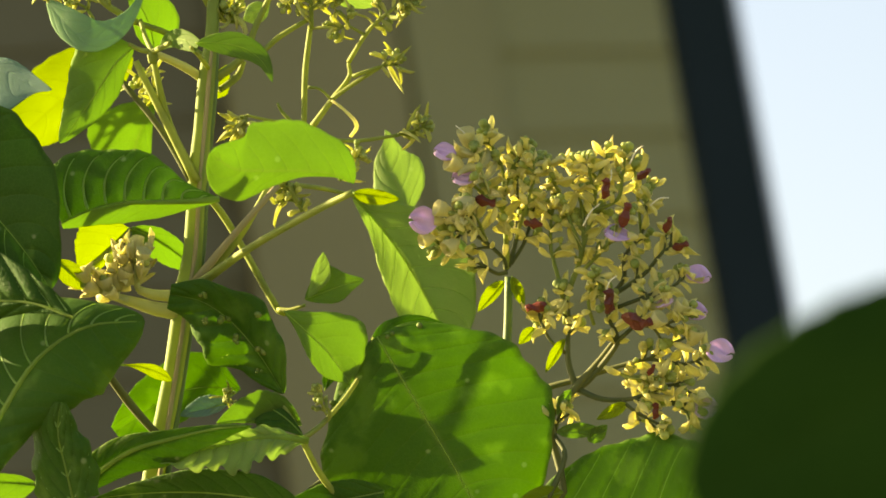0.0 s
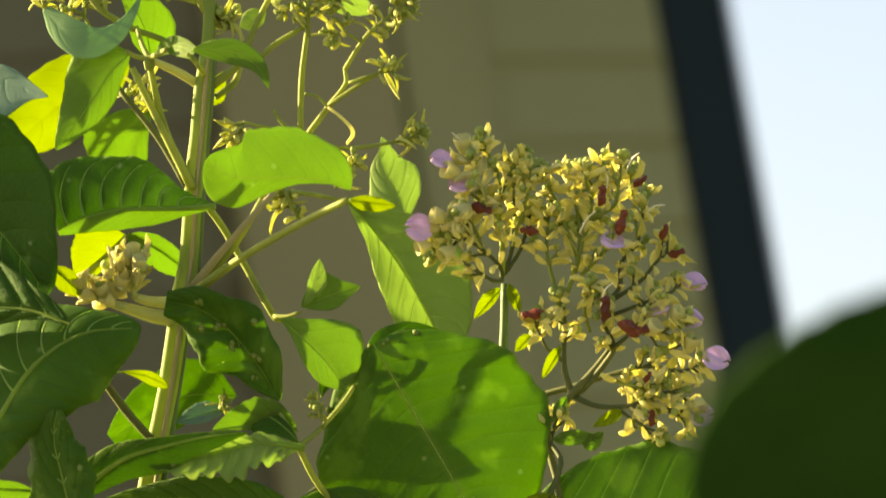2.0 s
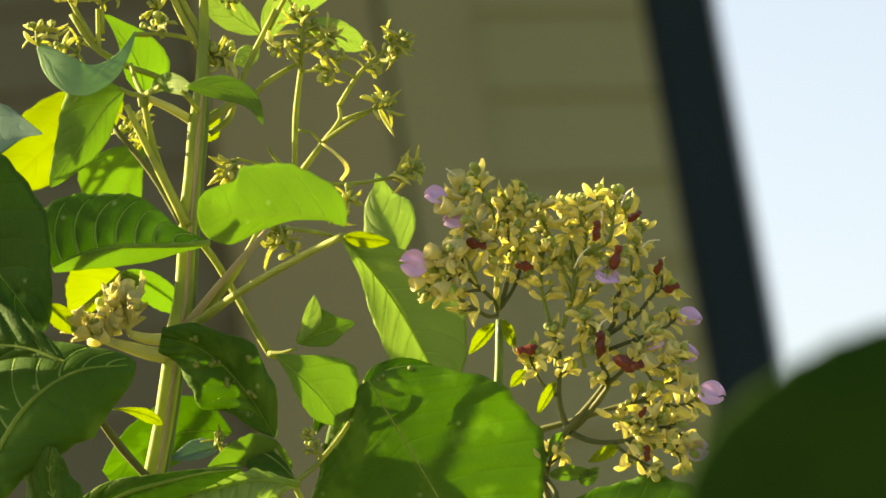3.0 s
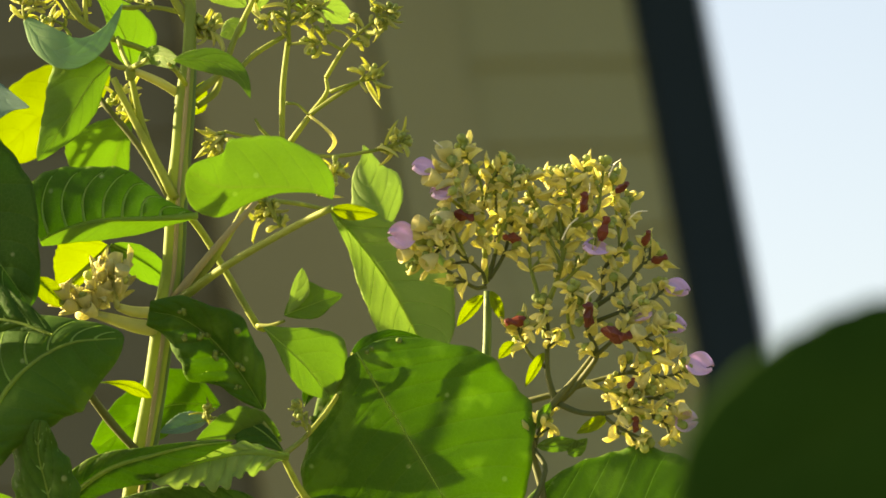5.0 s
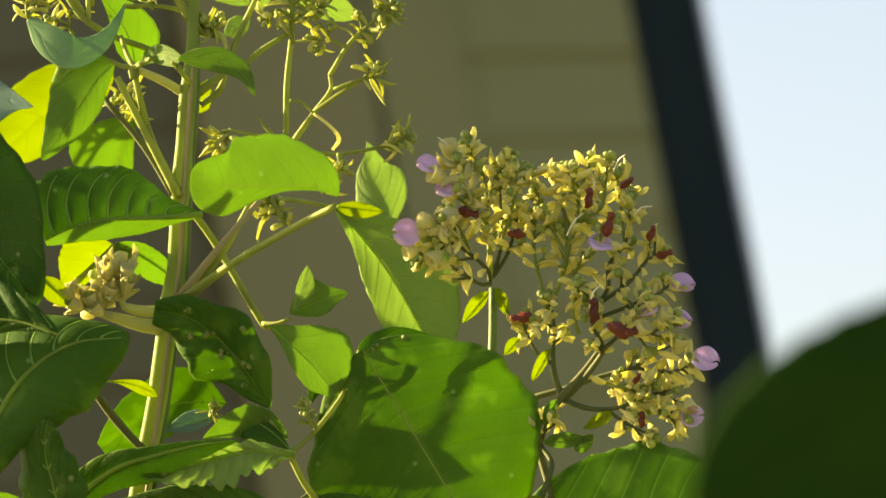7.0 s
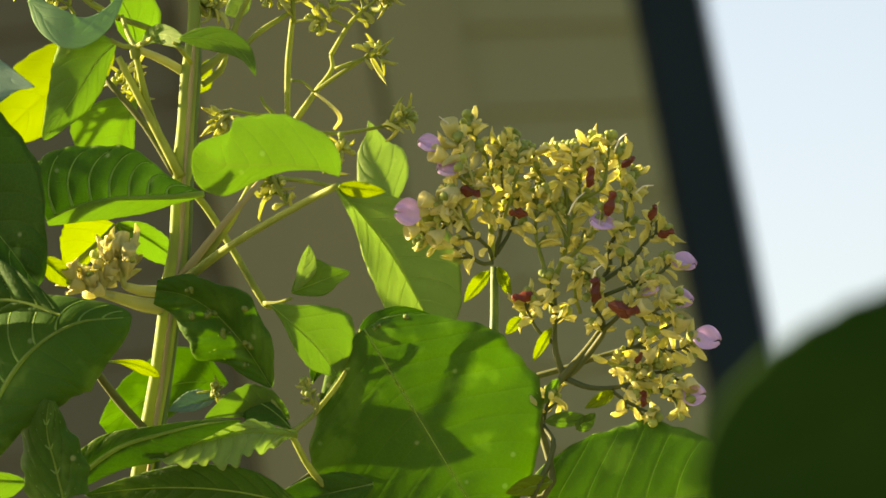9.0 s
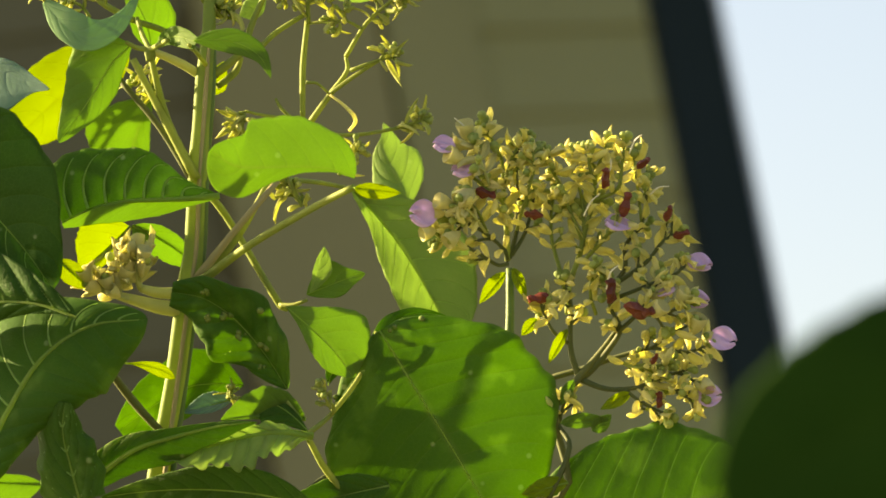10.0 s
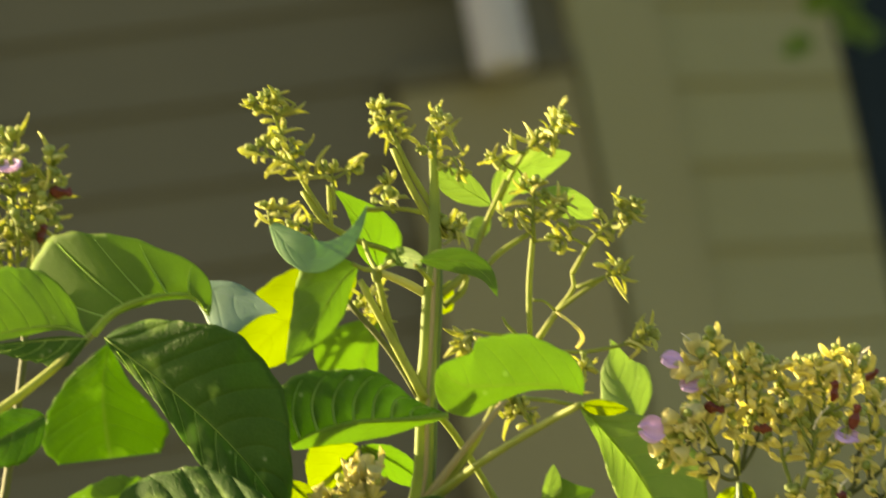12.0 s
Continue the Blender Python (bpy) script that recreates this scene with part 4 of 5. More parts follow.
blade([at(-143.9, 88.9, -96), at(-170.6, 73.5, -104), at(-200.6, 47.0, -112)],
      [0, 11.5, 15, 15.5, 11, 0], [0, 13, 18.5, 18, 12.5, 0], LEAF_YOUNG, G, tilt=(0.1, -0.1), face=(-0.65, 0.3), midrib=0, round_off=1.5, label="yellow leaf with the sun behind it")
blade([at(-131.5, 66.5, -60), at(-136.2, 56.8, -62.6667), at(-141.0, 43.5, -65.3333), at(-144.8, 30.7, -68)],
      [0, 3.5, 5.5, 7.5, 5, 0], [0, 13, 20.5, 22, 15.5, 0], LEAF, G, tilt=(0.1, 0.25), face=(-0.5, 0.2), midrib=0, round_off=1.6)
blade([at(-128.3, 87.7, -6), at(-130.5, 99.9, -6.66667), at(-136.7, 111.7, -7.33333), at(-145.9, 123.2, -8)],
      [0, 6.5, 6.5, 4, 1.5, 0], [1, 12, 13, 9.5, 5, 0], LEAF, G, tilt=(0.3, -0.2), face=(-0.3, 0.2), midrib=0.3, round_off=1.6)
blade([at(-124.7, 87.2, 14), at(-119.3, 91.1, 22.6667), at(-113.4, 91.5, 31.3333), at(-106.1, 88.2, 40)],
      [0, 3.5, 4.5, 3.8, 2.5], [0, 2.5, 4.2, 4.5, 3], LEAF, G, tilt=(0.2, 0.1), face=(0.05, 0.0), midrib=0.2, quilt=0.1)
stalk("petiole", [at(-103.8, 80.1, 4), at(-107.4, 85.4, 22), at(-109.3, 87.5, 44)], [2.2, 2, 1.6], STALK, G)
blade([at(-107.4, 89.5, 44), at(-97.5, 89.4, 45.5), at(-86.7, 87.2, 47), at(-78.3, 81.5, 48.5), at(-73.8, 72.1, 50)],
      [0, 4, 5.8, 5.2, 3.2, 0], [0.5, 4, 5.2, 4.2, 2.2, 0], LEAF, G, tilt=(0.1, 0.0), face=(0.02, 0.0), midrib=0.2, quilt=0.1, label="small leaf arching over the stem")
stalk("petiole", [at(-128.0, 87.1, 12), at(-133.2, 87.6, 12), at(-138.4, 90.4, 12)], [2.6, 2.2, 1.8], STALK, G)
stalk("petiole", [at(-128.0, 87.1, 12), at(-131.2, 93.3, 6), at(-133.9, 101.3, 0)], [2.6, 2.2, 1.8], STALK, G)
stalk("petiole", [at(-128.0, 86.6, 12), at(-123.5, 88.4, 21), at(-119.1, 90.2, 30)], [2.6, 2.4, 2.0], STALK, G)
stalk("petiole", [at(-127.6, 81.8, 12), at(-127.8, 85.3, 12), at(-128.0, 88.6, 12)], [4, 5, 3], STALK, G)
# long blue-sheened end and the broad leaf above it
blade([at(-212.1, 83.5, -16), at(-198.1, 80.2, -14.6667), at(-185.0, 74.8, -13.3333), at(-173.2, 70.6, -12)],
      [2.5, 4.5, 6, 5.5, 3, 0], [3, 12, 19.5, 18, 5.5, 0], LEAF_BACK_SKY, G, tilt=(-0.2, 0.3), face=(0.3, -0.5), midrib=0, quilt=0, label="leaf turned over, blue-grey sky sheen put into its pale back")
blade([at(-257.4, 63.8, -14), at(-247.7, 73.3, -13.6), at(-236.1, 77.9, -13.2), at(-222.0, 80.2, -12.8), at(-210.7, 78.5, -12.4), at(-204.1, 69.9, -12)],
      [17.5, 37.5, 40, 29.5, 15, 0], [0.5, 2, 2.5, 2.5, 2, 0.5], LEAF, G, tilt=(0.1, -0.5), face=(0.12, 0.0), lean=-0.6, midrib=2.2, veins=1.4, quilt=1.2, sweep=0.2, twist=-0.7, round_off=1.6, label="broad yellow-green leaf with strong side veins")
blade([at(-247.7, 60.9, 34), at(-226.5, 43.9, 35.5), at(-204.7, 24.8, 37), at(-185.5, 4.4, 38.5), at(-169.6, -17.5, 40)],
      [0, 23.8, 34.5, 38, 32, 18.8, 0], [0, 5.5, 9, 13, 16.5, 12.5, 0], LEAF_DAPPLE_SHADE, G, tilt=(0.2, 0.2), face=(0.26, 0.0), midrib=0.5, veins=0.5, sides=(-1,), spacing=13.0, quilt=0.9, wave=0.05, round_off=1.7, label="large dark green leaf, sun dapples put into its colour")
blade([at(-264.8, 62.2, -150), at(-268.8, 43.7, -156.667), at(-269.1, 24.9, -163.333), at(-267.9, 8.2, -170)],
      [0, 9, 17, 24.5, 29.5, 24], [0, 10, 20, 27.5, 31.5, 26], LEAF_BROAD, G, tilt=(0.2, -0.1), face=(-0.2, 0.1), midrib=0, label="broad leaf with the sun behind it")
blade([at(-259.4, 62.7, -16), at(-271.0, 67.7, -20.6667), at(-286.9, 67.6, -25.3333), at(-313.1, 63.6, -30)],
      [0, 1.2, 2.2, 3, 3, 0], [0, 12, 25, 29, 28, 15], LEAF, G, tilt=(0.2, -0.1), face=(-0.1, 0.1), midrib=0.5, round_off=1.6)
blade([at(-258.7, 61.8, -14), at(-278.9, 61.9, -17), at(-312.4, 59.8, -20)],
      [0, 13, 11, 7.5, 3.5, 0], [0, 1.5, 1.2, 1, 0.8, 0], LEAF_SHADED, G, tilt=(0.3, 0.3), face=(0.25, 0.0), midrib=0.5, veins=0.7, jag=0.1)
leaf(at(-276.2, 28.0, 16), at(-313.6, 9.5, 20), 14, 10, LEAF_SHADED, G, 0.2, 0.3)
# left middle
blade([at(-157.8, -29.1, 62), at(-170.3, -24.1, 63.2), at(-187.6, -22.1, 64.4), at(-207.1, -23.2, 65.6), at(-226.5, -25.0, 66.8), at(-248.6, -35.5, 68)],
      [0, 4.5, 8.5, 10, 8.5, 2], [0, 11, 23, 26.5, 21, 2.5], LEAF_DAPPLE_SHADE, G, tilt=(-0.3, 0.05), face=(0.5, -0.1), midrib=0.8, veins=0.9, sides=(-1,), spacing=11.0, sweep=1.1, quilt=2.6, wave=0.06, round_off=1.6, label="dark leaf with pale side veins, sun dapples put into its colour")
blade([at(-227.6, -0.9, 36), at(-243.6, -9.3, 34), at(-254.5, -21.4, 32), at(-266.5, -40.8, 30)],
      [0, 7.5, 12.5, 10, 0], [0, 5, 9, 7.5, 0], LEAF, G, tilt=(0.1, 0.1), face=(-0.1, 0.1), midrib=0.3)
blade([at(-217.9, -30.5, 24), at(-236.1, -37.4, 22.6667), at(-253.9, -46.4, 21.3333), at(-269.3, -58.3, 20)],
      [0, 10, 15, 12.5, 0], [0, 3.5, 6.5, 5, 0], LEAF, G, tilt=(0.1, 0.1), face=(-0.1, 0.1), midrib=0.5)
leaf(at(-215.3, -33.7, 38), at(-272.3, -17.0, 30), 10, 24, LEAF, G, 0.2, 0.2, bow=-3, widest=0.45, fullness=0.65)
leaf(at(-213.5, -48.9, 36), at(-264.9, -52.8, 30), 13, 14, LEAF, G, 0.2, 0.3, widest=0.45, fullness=0.65)
blade([at(-215.2, -113.1, 58), at(-199.2, -87.3, 55.2), at(-183.3, -58.5, 52.4), at(-168.4, -40.9, 49.6), at(-150.5, -32.6, 46.8), at(-129.1, -31.2, 44)],
      [30, 35, 35, 28, 12.5, 0], [7.5, 11, 17.5, 27.5, 28, 0], LEAF_BROAD, G, tilt=(-0.7, 0.44), face=(0.04, 0.0), midrib=2.2, veins=1.3, sides=(1,), spacing=10.5, sweep=1.5, quilt=1.6, roll=0.3, round_off=1.8, label="broad dark leaf with pale midrib and side veins")
# one leaf, two blades: unlit half in darker green, lit half in lighter
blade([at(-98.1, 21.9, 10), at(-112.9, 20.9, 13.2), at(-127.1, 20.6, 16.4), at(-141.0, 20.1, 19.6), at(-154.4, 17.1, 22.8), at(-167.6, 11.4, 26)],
      [0, 0.8, 0.8, 0.8, 0.8, 0.5], [0, 8.5, 20.5, 24, 26.5, 24.5], LEAF_SHADED, G, tilt=(0.0, 0.02), face=(0.3, 0.0), midrib=1.6, veins=1.7, quilt=1.1, sweep=-1.5, curve=2.6, spacing=8.5, label="dark leaf with pale arched side veins")
blade([at(-98.6, 21.2, 9), at(-112.9, 20.2, 12.2), at(-127.1, 19.9, 15.4), at(-141.1, 19.4, 18.6), at(-154.5, 16.4, 21.8), at(-167.1, 10.7, 25)],
      [0, 3, 6.5, 8, 6.5, 2], [0, 0.2, 0.2, 0.2, 0.2, 0.2], LEAF, G, tilt=(-0.3, 0.0), face=(0.0, 0.1), midrib=0, quilt=0.4, label="lower half of the veined leaf, its lit look in lighter green")
leaf(at(-139.5, 9.3, -8), at(-160.0, -13.5, -4), 4, 16, LEAF_YOUNG, G, 0.2, 0.2, widest=0.4)
leaf(at(-137.6, 9.3, -10), at(-109.3, -11.1, -16), 6, 8, LEAF, G, 0.2, 0.3, bow=2)
leaf(at(-169.4, -5.2, 14), at(-156.2, -18.1, 18), 5, 5, LEAF_YOUNG, G)
leaf(at(-142.3, -50.8, 10), at(-119.7, -58.1, 14), 3, 3, LEAF_YOUNG, G, widest=0.7, rib=0.5, bow=2)
# right of the stem
blade([at(-38.1, 28.0, 74), at(-47.2, 31.9, 76.4), at(-61.8, 33.3, 78.8), at(-76.2, 33.2, 81.2), at(-89.3, 34.3, 83.6), at(-98.8, 41.2, 86)],
      [0, 1.5, 3.2, 7.5, 13.5, 1], [0, 16.5, 21.5, 21.5, 17.5, 2.5], LEAF, G, tilt=(-0.3, -0.05), face=(-0.12, 0.1), midrib=0, quilt=0.3, wave=0.03, round_off=1.7, label="sunlit yellow-green leaf, light shining through")
leaf(at(-38.2, 23.9, 74), at(-18.4, 21.5, 76), 3, 4, LEAF_YOUNG, G, rib=0.6)
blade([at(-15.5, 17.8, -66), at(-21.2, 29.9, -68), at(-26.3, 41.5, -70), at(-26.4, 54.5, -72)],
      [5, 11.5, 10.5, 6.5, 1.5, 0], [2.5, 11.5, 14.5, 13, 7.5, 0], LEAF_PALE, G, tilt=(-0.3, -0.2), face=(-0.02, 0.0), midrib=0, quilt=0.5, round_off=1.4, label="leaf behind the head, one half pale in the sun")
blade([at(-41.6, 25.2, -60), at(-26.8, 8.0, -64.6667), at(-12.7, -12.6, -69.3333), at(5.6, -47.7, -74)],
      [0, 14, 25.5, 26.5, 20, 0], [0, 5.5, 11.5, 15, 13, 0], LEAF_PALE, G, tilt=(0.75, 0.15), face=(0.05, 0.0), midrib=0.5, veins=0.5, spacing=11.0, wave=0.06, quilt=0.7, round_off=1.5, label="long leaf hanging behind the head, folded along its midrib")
warty = blade([at(-70.2, -63.6, 12), at(-80.0, -47.4, 14), at(-92.4, -32.5, 16), at(-105.2, -23.3, 18), at(-119.9, -19.8, 20)],
      [0.5, 10.5, 19.5, 13.5, 6], [0.5, 11, 15.5, 10.5, 5], LEAF_BROAD, G, tilt=(0.4, 0.72), face=(0.03, 0.0), midrib=0.3, quilt=2.3, wave=0.14, roll=0.25, round_off=1.4, label="dark warty leaf with small galls")
blade([at(-70.0, -27.3, 10), at(-59.2, -37.0, 13), at(-49.4, -46.9, 15), at(-40.7, -59.3, 16)],
      [0, 7.5, 15, 20, 15, 0], [0, 2.5, 6, 8.5, 7.5, 0], LEAF, G, tilt=(0.1, 0.35), face=(-0.2, 0.1), midrib=0.4, quilt=0.5)
blade([at(-61.0, -22.2, 2), at(-50.9, -18.4, 4), at(-42.2, -15.2, 6), at(-34.9, -13.4, 8)],
      [0, 7.5, 11, 4.5, 0], [0, 4.5, 6.5, 4, 0], LEAF, G, tilt=(0.15, 0.3), face=(-0.12, 0.0), midrib=0.2, quilt=0.2, round_off=1.4)
blade([at(-59.6, -21.7, 5), at(-56.9, -15.2, 6.33333), at(-54.6, -7.7, 7.66667), at(-52.8, -1.2, 9)],
      [0, 1.5, 2.2, 1.8, 0], [0, 3.5, 6, 4.5, 0], LEAF_PALE, G, tilt=(0.2, 0.3), face=(-0.2, 0.0), midrib=0, quilt=0.2, label="folded pale flap of the leaf")
round_leaf = blade([at(-29.0, -38.6, 6), at(-19.7, -54.5, 7), at(-11.0, -69.0, 8), at(-2.3, -83.9, 9), at(6.4, -98.8, 10), at(15.1, -114.1, 11), at(23.8, -129.5, 12)],
      [8.5, 37.5, 50, 53.5, 49.5, 35.5, 0], [5.5, 34.5, 49.5, 49.5, 42, 27.5, 0], LEAF_BROAD, G, tilt=(0.16, -0.3), face=(-0.18, 0.05), midrib=0.5, quilt=1.1, wave=0.045, spacing=11.0, round_off=2.0, label="large round green leaf, partly shaded")
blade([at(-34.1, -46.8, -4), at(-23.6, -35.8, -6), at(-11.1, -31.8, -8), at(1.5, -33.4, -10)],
      [0, 4, 3.8, 2.2, 0], [0, 4.5, 4, 2, 0], LEAF_SHADED, G, tilt=(0.4, 0.3), midrib=0.3, quilt=0.6, wave=0.08)
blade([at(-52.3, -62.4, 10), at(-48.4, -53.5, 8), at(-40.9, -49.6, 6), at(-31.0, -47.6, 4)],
      [0, 3.5, 3.5, 2.5, 0], [0, 3, 5.5, 5.5, 0], LEAF_SHADED, G, tilt=(0.5, 0.4), midrib=0.3, quilt=0.6, wave=0.08)
blade([at(42.7, -115.3, -2), at(71.4, -115.9, 0.666667), at(101.3, -115.8, 3.33333), at(138.6, -113.1, 6)],
      [7.5, 24, 32, 34.5, 27.5, 0], [2.5, 12.5, 20, 20, 15, 0], LEAF_BROAD, G, tilt=(0.05, 0.2), face=(0.1, 0.1), midrib=0.4, veins=0.35, quilt=0.7, sweep=1.2, spacing=13.0, round_off=1.9, label="broad leaf with arched veins, half in shade")
leaf(at(52.5, -107.2, 12), at(31.8, -111.5, 14), 4, 5, LEAF_YOUNG, G)
# lower left
blade([at(-159.4, -108.7, 52), at(-163.2, -92.6, 54.6667), at(-166.1, -79.0, 57.3333), at(-164.6, -66.0, 60)],
      [15.5, 16.5, 14, 11, 3.5], [11.5, 13.5, 12.5, 8.5, 2.5], LEAF_BROAD, G, tilt=(0.0, 0.1), face=(0.5, 0.0), midrib=0.8, veins=1.0, quilt=2.6, sweep=3.2, spacing=11.0, wave=0.12, roll=0.5, round_off=2.0, label="curled dark leaf, its rim in the sun")
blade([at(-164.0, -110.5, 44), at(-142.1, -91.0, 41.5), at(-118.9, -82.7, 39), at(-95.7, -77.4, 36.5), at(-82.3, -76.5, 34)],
      [0, 8.5, 5.5, 2.5, 0], [0, 7.5, 11, 7.5, 0], LEAF_SHADED, G, tilt=(0.2, -0.4), face=(0.38, -0.05), midrib=1.6, quilt=0.8, wave=0.06, label="long leaf, dark above the midrib and lit below")
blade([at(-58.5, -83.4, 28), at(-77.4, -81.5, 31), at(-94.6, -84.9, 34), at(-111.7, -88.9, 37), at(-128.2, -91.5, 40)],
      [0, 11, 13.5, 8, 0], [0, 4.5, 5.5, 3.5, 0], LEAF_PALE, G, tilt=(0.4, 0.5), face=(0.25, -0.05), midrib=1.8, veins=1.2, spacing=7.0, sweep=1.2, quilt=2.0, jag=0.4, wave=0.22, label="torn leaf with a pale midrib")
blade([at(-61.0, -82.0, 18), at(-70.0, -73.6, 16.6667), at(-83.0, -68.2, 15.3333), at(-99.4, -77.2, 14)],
      [0, 6, 10, 5.5, 0], [0, 2.5, 3.2, 2.2, 0], LEAF_SHADED, G, tilt=(0.4, -0.3), midrib=0.4, quilt=0.6)
# shade from the leaves above is put into this blade's dark colour
blade([at(-55.0, -116.5, 22), at(-82.6, -108.5, 24.6667), at(-119.5, -106.6, 27.3333), at(-153.9, -110.2, 30)],
      [0, 10, 12.5, 10, 0], [0, 10, 11, 6.5, 0], LEAF_DAPPLE_SHADE, G, tilt=(0.3, 0.1), face=(0.5, 0.5), midrib=0.6, quilt=0.5)
leaf(at(-62.5, -77.1, 18), at(-99.4, -76.3, 14), 2, 13, LEAF, G, 0.3, 0.3, bow=-2)
leaf(at(-95.7, -68.6, -4), at(-116.6, -73.8, -2), 3, 6, LEAF_BACK_SKY, G)
# shaded leaf behind the stem: darker broad-leaf green stands in for its shade
blade([at(-90.7, -62.9, -24), at(-112.3, -62.4, -26), at(-130.1, -70.6, -28), at(-146.7, -82.0, -30)],
      [0, 10, 12.5, 11.5, 5], [0, 15.5, 14.5, 11, 3], LEAF_BROAD, G, tilt=(0.2, 0.1), face=(-0.3, 0.2), midrib=0.2)
leaf(at(-178.1, -102.8, 30), at(-210.2, -100.2, 34), 9, 4, LEAF, G)
leaf(at(-25.9, -106.8, 10), at(-75.6, -116.6, 12), 9, 9, LEAF_SHADED, G)
# small leaves about the blooming head
leaf(at(27.1, -14.3, -8), at(15.3, -27.8, -4), 2.5, 4, LEAF_YOUNG, G, rib=0.5)
leaf(at(30.4, -12.3, -8), at(36.1, -26.1, -6), 3, 2.5, LEAF_YOUNG, G, rib=0.5)
leaf(at(40.2, -34.7, 4), at(33.4, -42.1, 6), 2.5, 3, LEAF_YOUNG, G, rib=0.4)
leaf(at(53.9, -39.7, 2), at(45.2, -54.6, 4), 2, 3, LEAF_YOUNG, G, rib=0.4)
leaf(at(50.2, -80.8, 4), at(71.2, -80.0, 8), 4, 3, LEAF, G, rib=0.5)
leaf(at(63.9, -84.6, 4), at(72.6, -77.6, 4), 3, 4, LEAF, G, rib=0.5)
leaf(at(81.3, -68.3, 6), at(67.5, -75.0, 8), 3, 3, LEAF_YOUNG, G, rib=0.4)
leaf(at(56.4, -62.2, 2), at(50.1, -73.3, 6), 2, 3, LEAF, G, rib=0.4)
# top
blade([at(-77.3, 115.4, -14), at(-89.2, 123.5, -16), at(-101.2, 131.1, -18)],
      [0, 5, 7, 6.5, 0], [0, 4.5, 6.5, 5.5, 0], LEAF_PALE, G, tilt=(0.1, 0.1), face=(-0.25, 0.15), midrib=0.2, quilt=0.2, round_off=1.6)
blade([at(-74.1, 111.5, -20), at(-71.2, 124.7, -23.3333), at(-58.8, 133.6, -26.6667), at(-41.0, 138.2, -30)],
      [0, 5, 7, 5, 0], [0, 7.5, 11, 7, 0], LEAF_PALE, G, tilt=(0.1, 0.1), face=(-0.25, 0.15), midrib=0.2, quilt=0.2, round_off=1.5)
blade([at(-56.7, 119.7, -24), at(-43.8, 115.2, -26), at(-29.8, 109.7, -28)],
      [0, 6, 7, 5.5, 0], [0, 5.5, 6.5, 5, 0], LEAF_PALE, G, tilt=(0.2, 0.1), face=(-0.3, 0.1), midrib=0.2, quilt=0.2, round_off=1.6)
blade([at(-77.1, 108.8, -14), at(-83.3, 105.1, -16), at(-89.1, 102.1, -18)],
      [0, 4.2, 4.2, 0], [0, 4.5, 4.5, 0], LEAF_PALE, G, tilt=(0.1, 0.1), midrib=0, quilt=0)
leaf(at(-106.7, 68.4, -10), at(-96.3, 82.0, -10), 2, 8, LEAF_YOUNG, G, rib=0.5)

# ---- flower sprays of the upright shoot
cyme([at(-150.1, 110.9, 0), at(-161.1, 130.8, 2), at(-167.6, 146.1, 2), at(-171.6, 158.7, 4), at(-173.9, 164.3, 4)], [2.6, 2.2, 1.9, 1.6, 1.3], G, 200, STALK, 0.3, 3.6, 10, 0.86, True, 0.95)
cyme([at(-146.2, 114.7, 0), at(-146.4, 124.0, 0), at(-146.9, 131.6, 0)], [2, 1.8, 1.4], G, 201, STALK, 0.75, 3.6, 8, 0.86, True, 0.95)
cyme([at(-147.0, 128.3, 0), at(-153.6, 130.5, 2), at(-157.3, 131.9, 2)], [1.4, 1.2, 1], G, 202, STALK, 0.5, 3.6, 6, 0.86, True, 0.95)
cyme([at(-146.5, 128.3, 0), at(-140.5, 131.3, 2), at(-136.9, 132.9, 2)], [1.4, 1.2, 1], G, 203, STALK, 0.5, 3.6, 6, 0.86, True, 0.95)
cyme([at(-158.6, 130.7, 2), at(-164.4, 135.7, 6), at(-179.3, 141.3, 6)], [1.6, 1.3, 1.1], G, 204, STALK, 0.5, 3.6, 8, 0.86, True, 0.95)
cyme([at(-101.1, 111.6, 0), at(-112.9, 132.9, 0), at(-119.4, 148.2, 0), at(-123.7, 159.0, 2)], [3, 2.5, 2, 1.4], G, 205, STALK, 0.55, 3.6, 10, 0.86, True, 0.95)
cyme([at(-101.5, 128.7, 0), at(-100.6, 140.7, 0), at(-98.1, 153.2, 0)], [2.2, 1.9, 1.4], G, 206, STALK, 0.3, 3.6, 10, 0.86, True, 0.95)
cyme([at(-99.5, 134.9, 0), at(-93.1, 135.7, 4), at(-90.2, 130.5, 4)], [1.5, 1.3, 1.1], G, 207, STALK, 0.5, 3.6, 7, 0.86, True, 0.95)
cyme([at(-73.1, 116.7, -8), at(-62.1, 136.4, -8), at(-52.4, 145.4, -8), at(-44.6, 152.2, -8)], [2.2, 1.9, 1.6, 1.3], G, 208, STALK, 0.45, 3.6, 10, 0.86, True, 0.95)
cyme([at(-60.8, 137.7, -8), at(-67.0, 137.8, -6), at(-74.6, 135.5, -6)], [1.6, 1.3, 1.1], G, 209, STALK, 0.3, 3.6, 7, 0.86, True, 0.95)
cyme([at(-58.2, 97.5, 0), at(-58.3, 109.4, 2), at(-57.1, 121.9, 2)], [2.2, 1.9, 1.4], G, 210, STALK, 0.35, 3.6, 10, 0.86, True, 0.95)
cyme([at(-58.0, 108.2, 2), at(-65.1, 112.1, 4), at(-69.0, 108.5, 4)], [1.5, 1.2, 1], G, 211, STALK, 0.5, 3.6, 6, 0.86, True, 0.95)
cyme([at(-57.8, 114.4, 2), at(-49.9, 117.8, 4), at(-47.6, 111.4, 4)], [1.5, 1.2, 1], G, 212, STALK, 0.5, 3.6, 6, 0.86, True, 0.95)
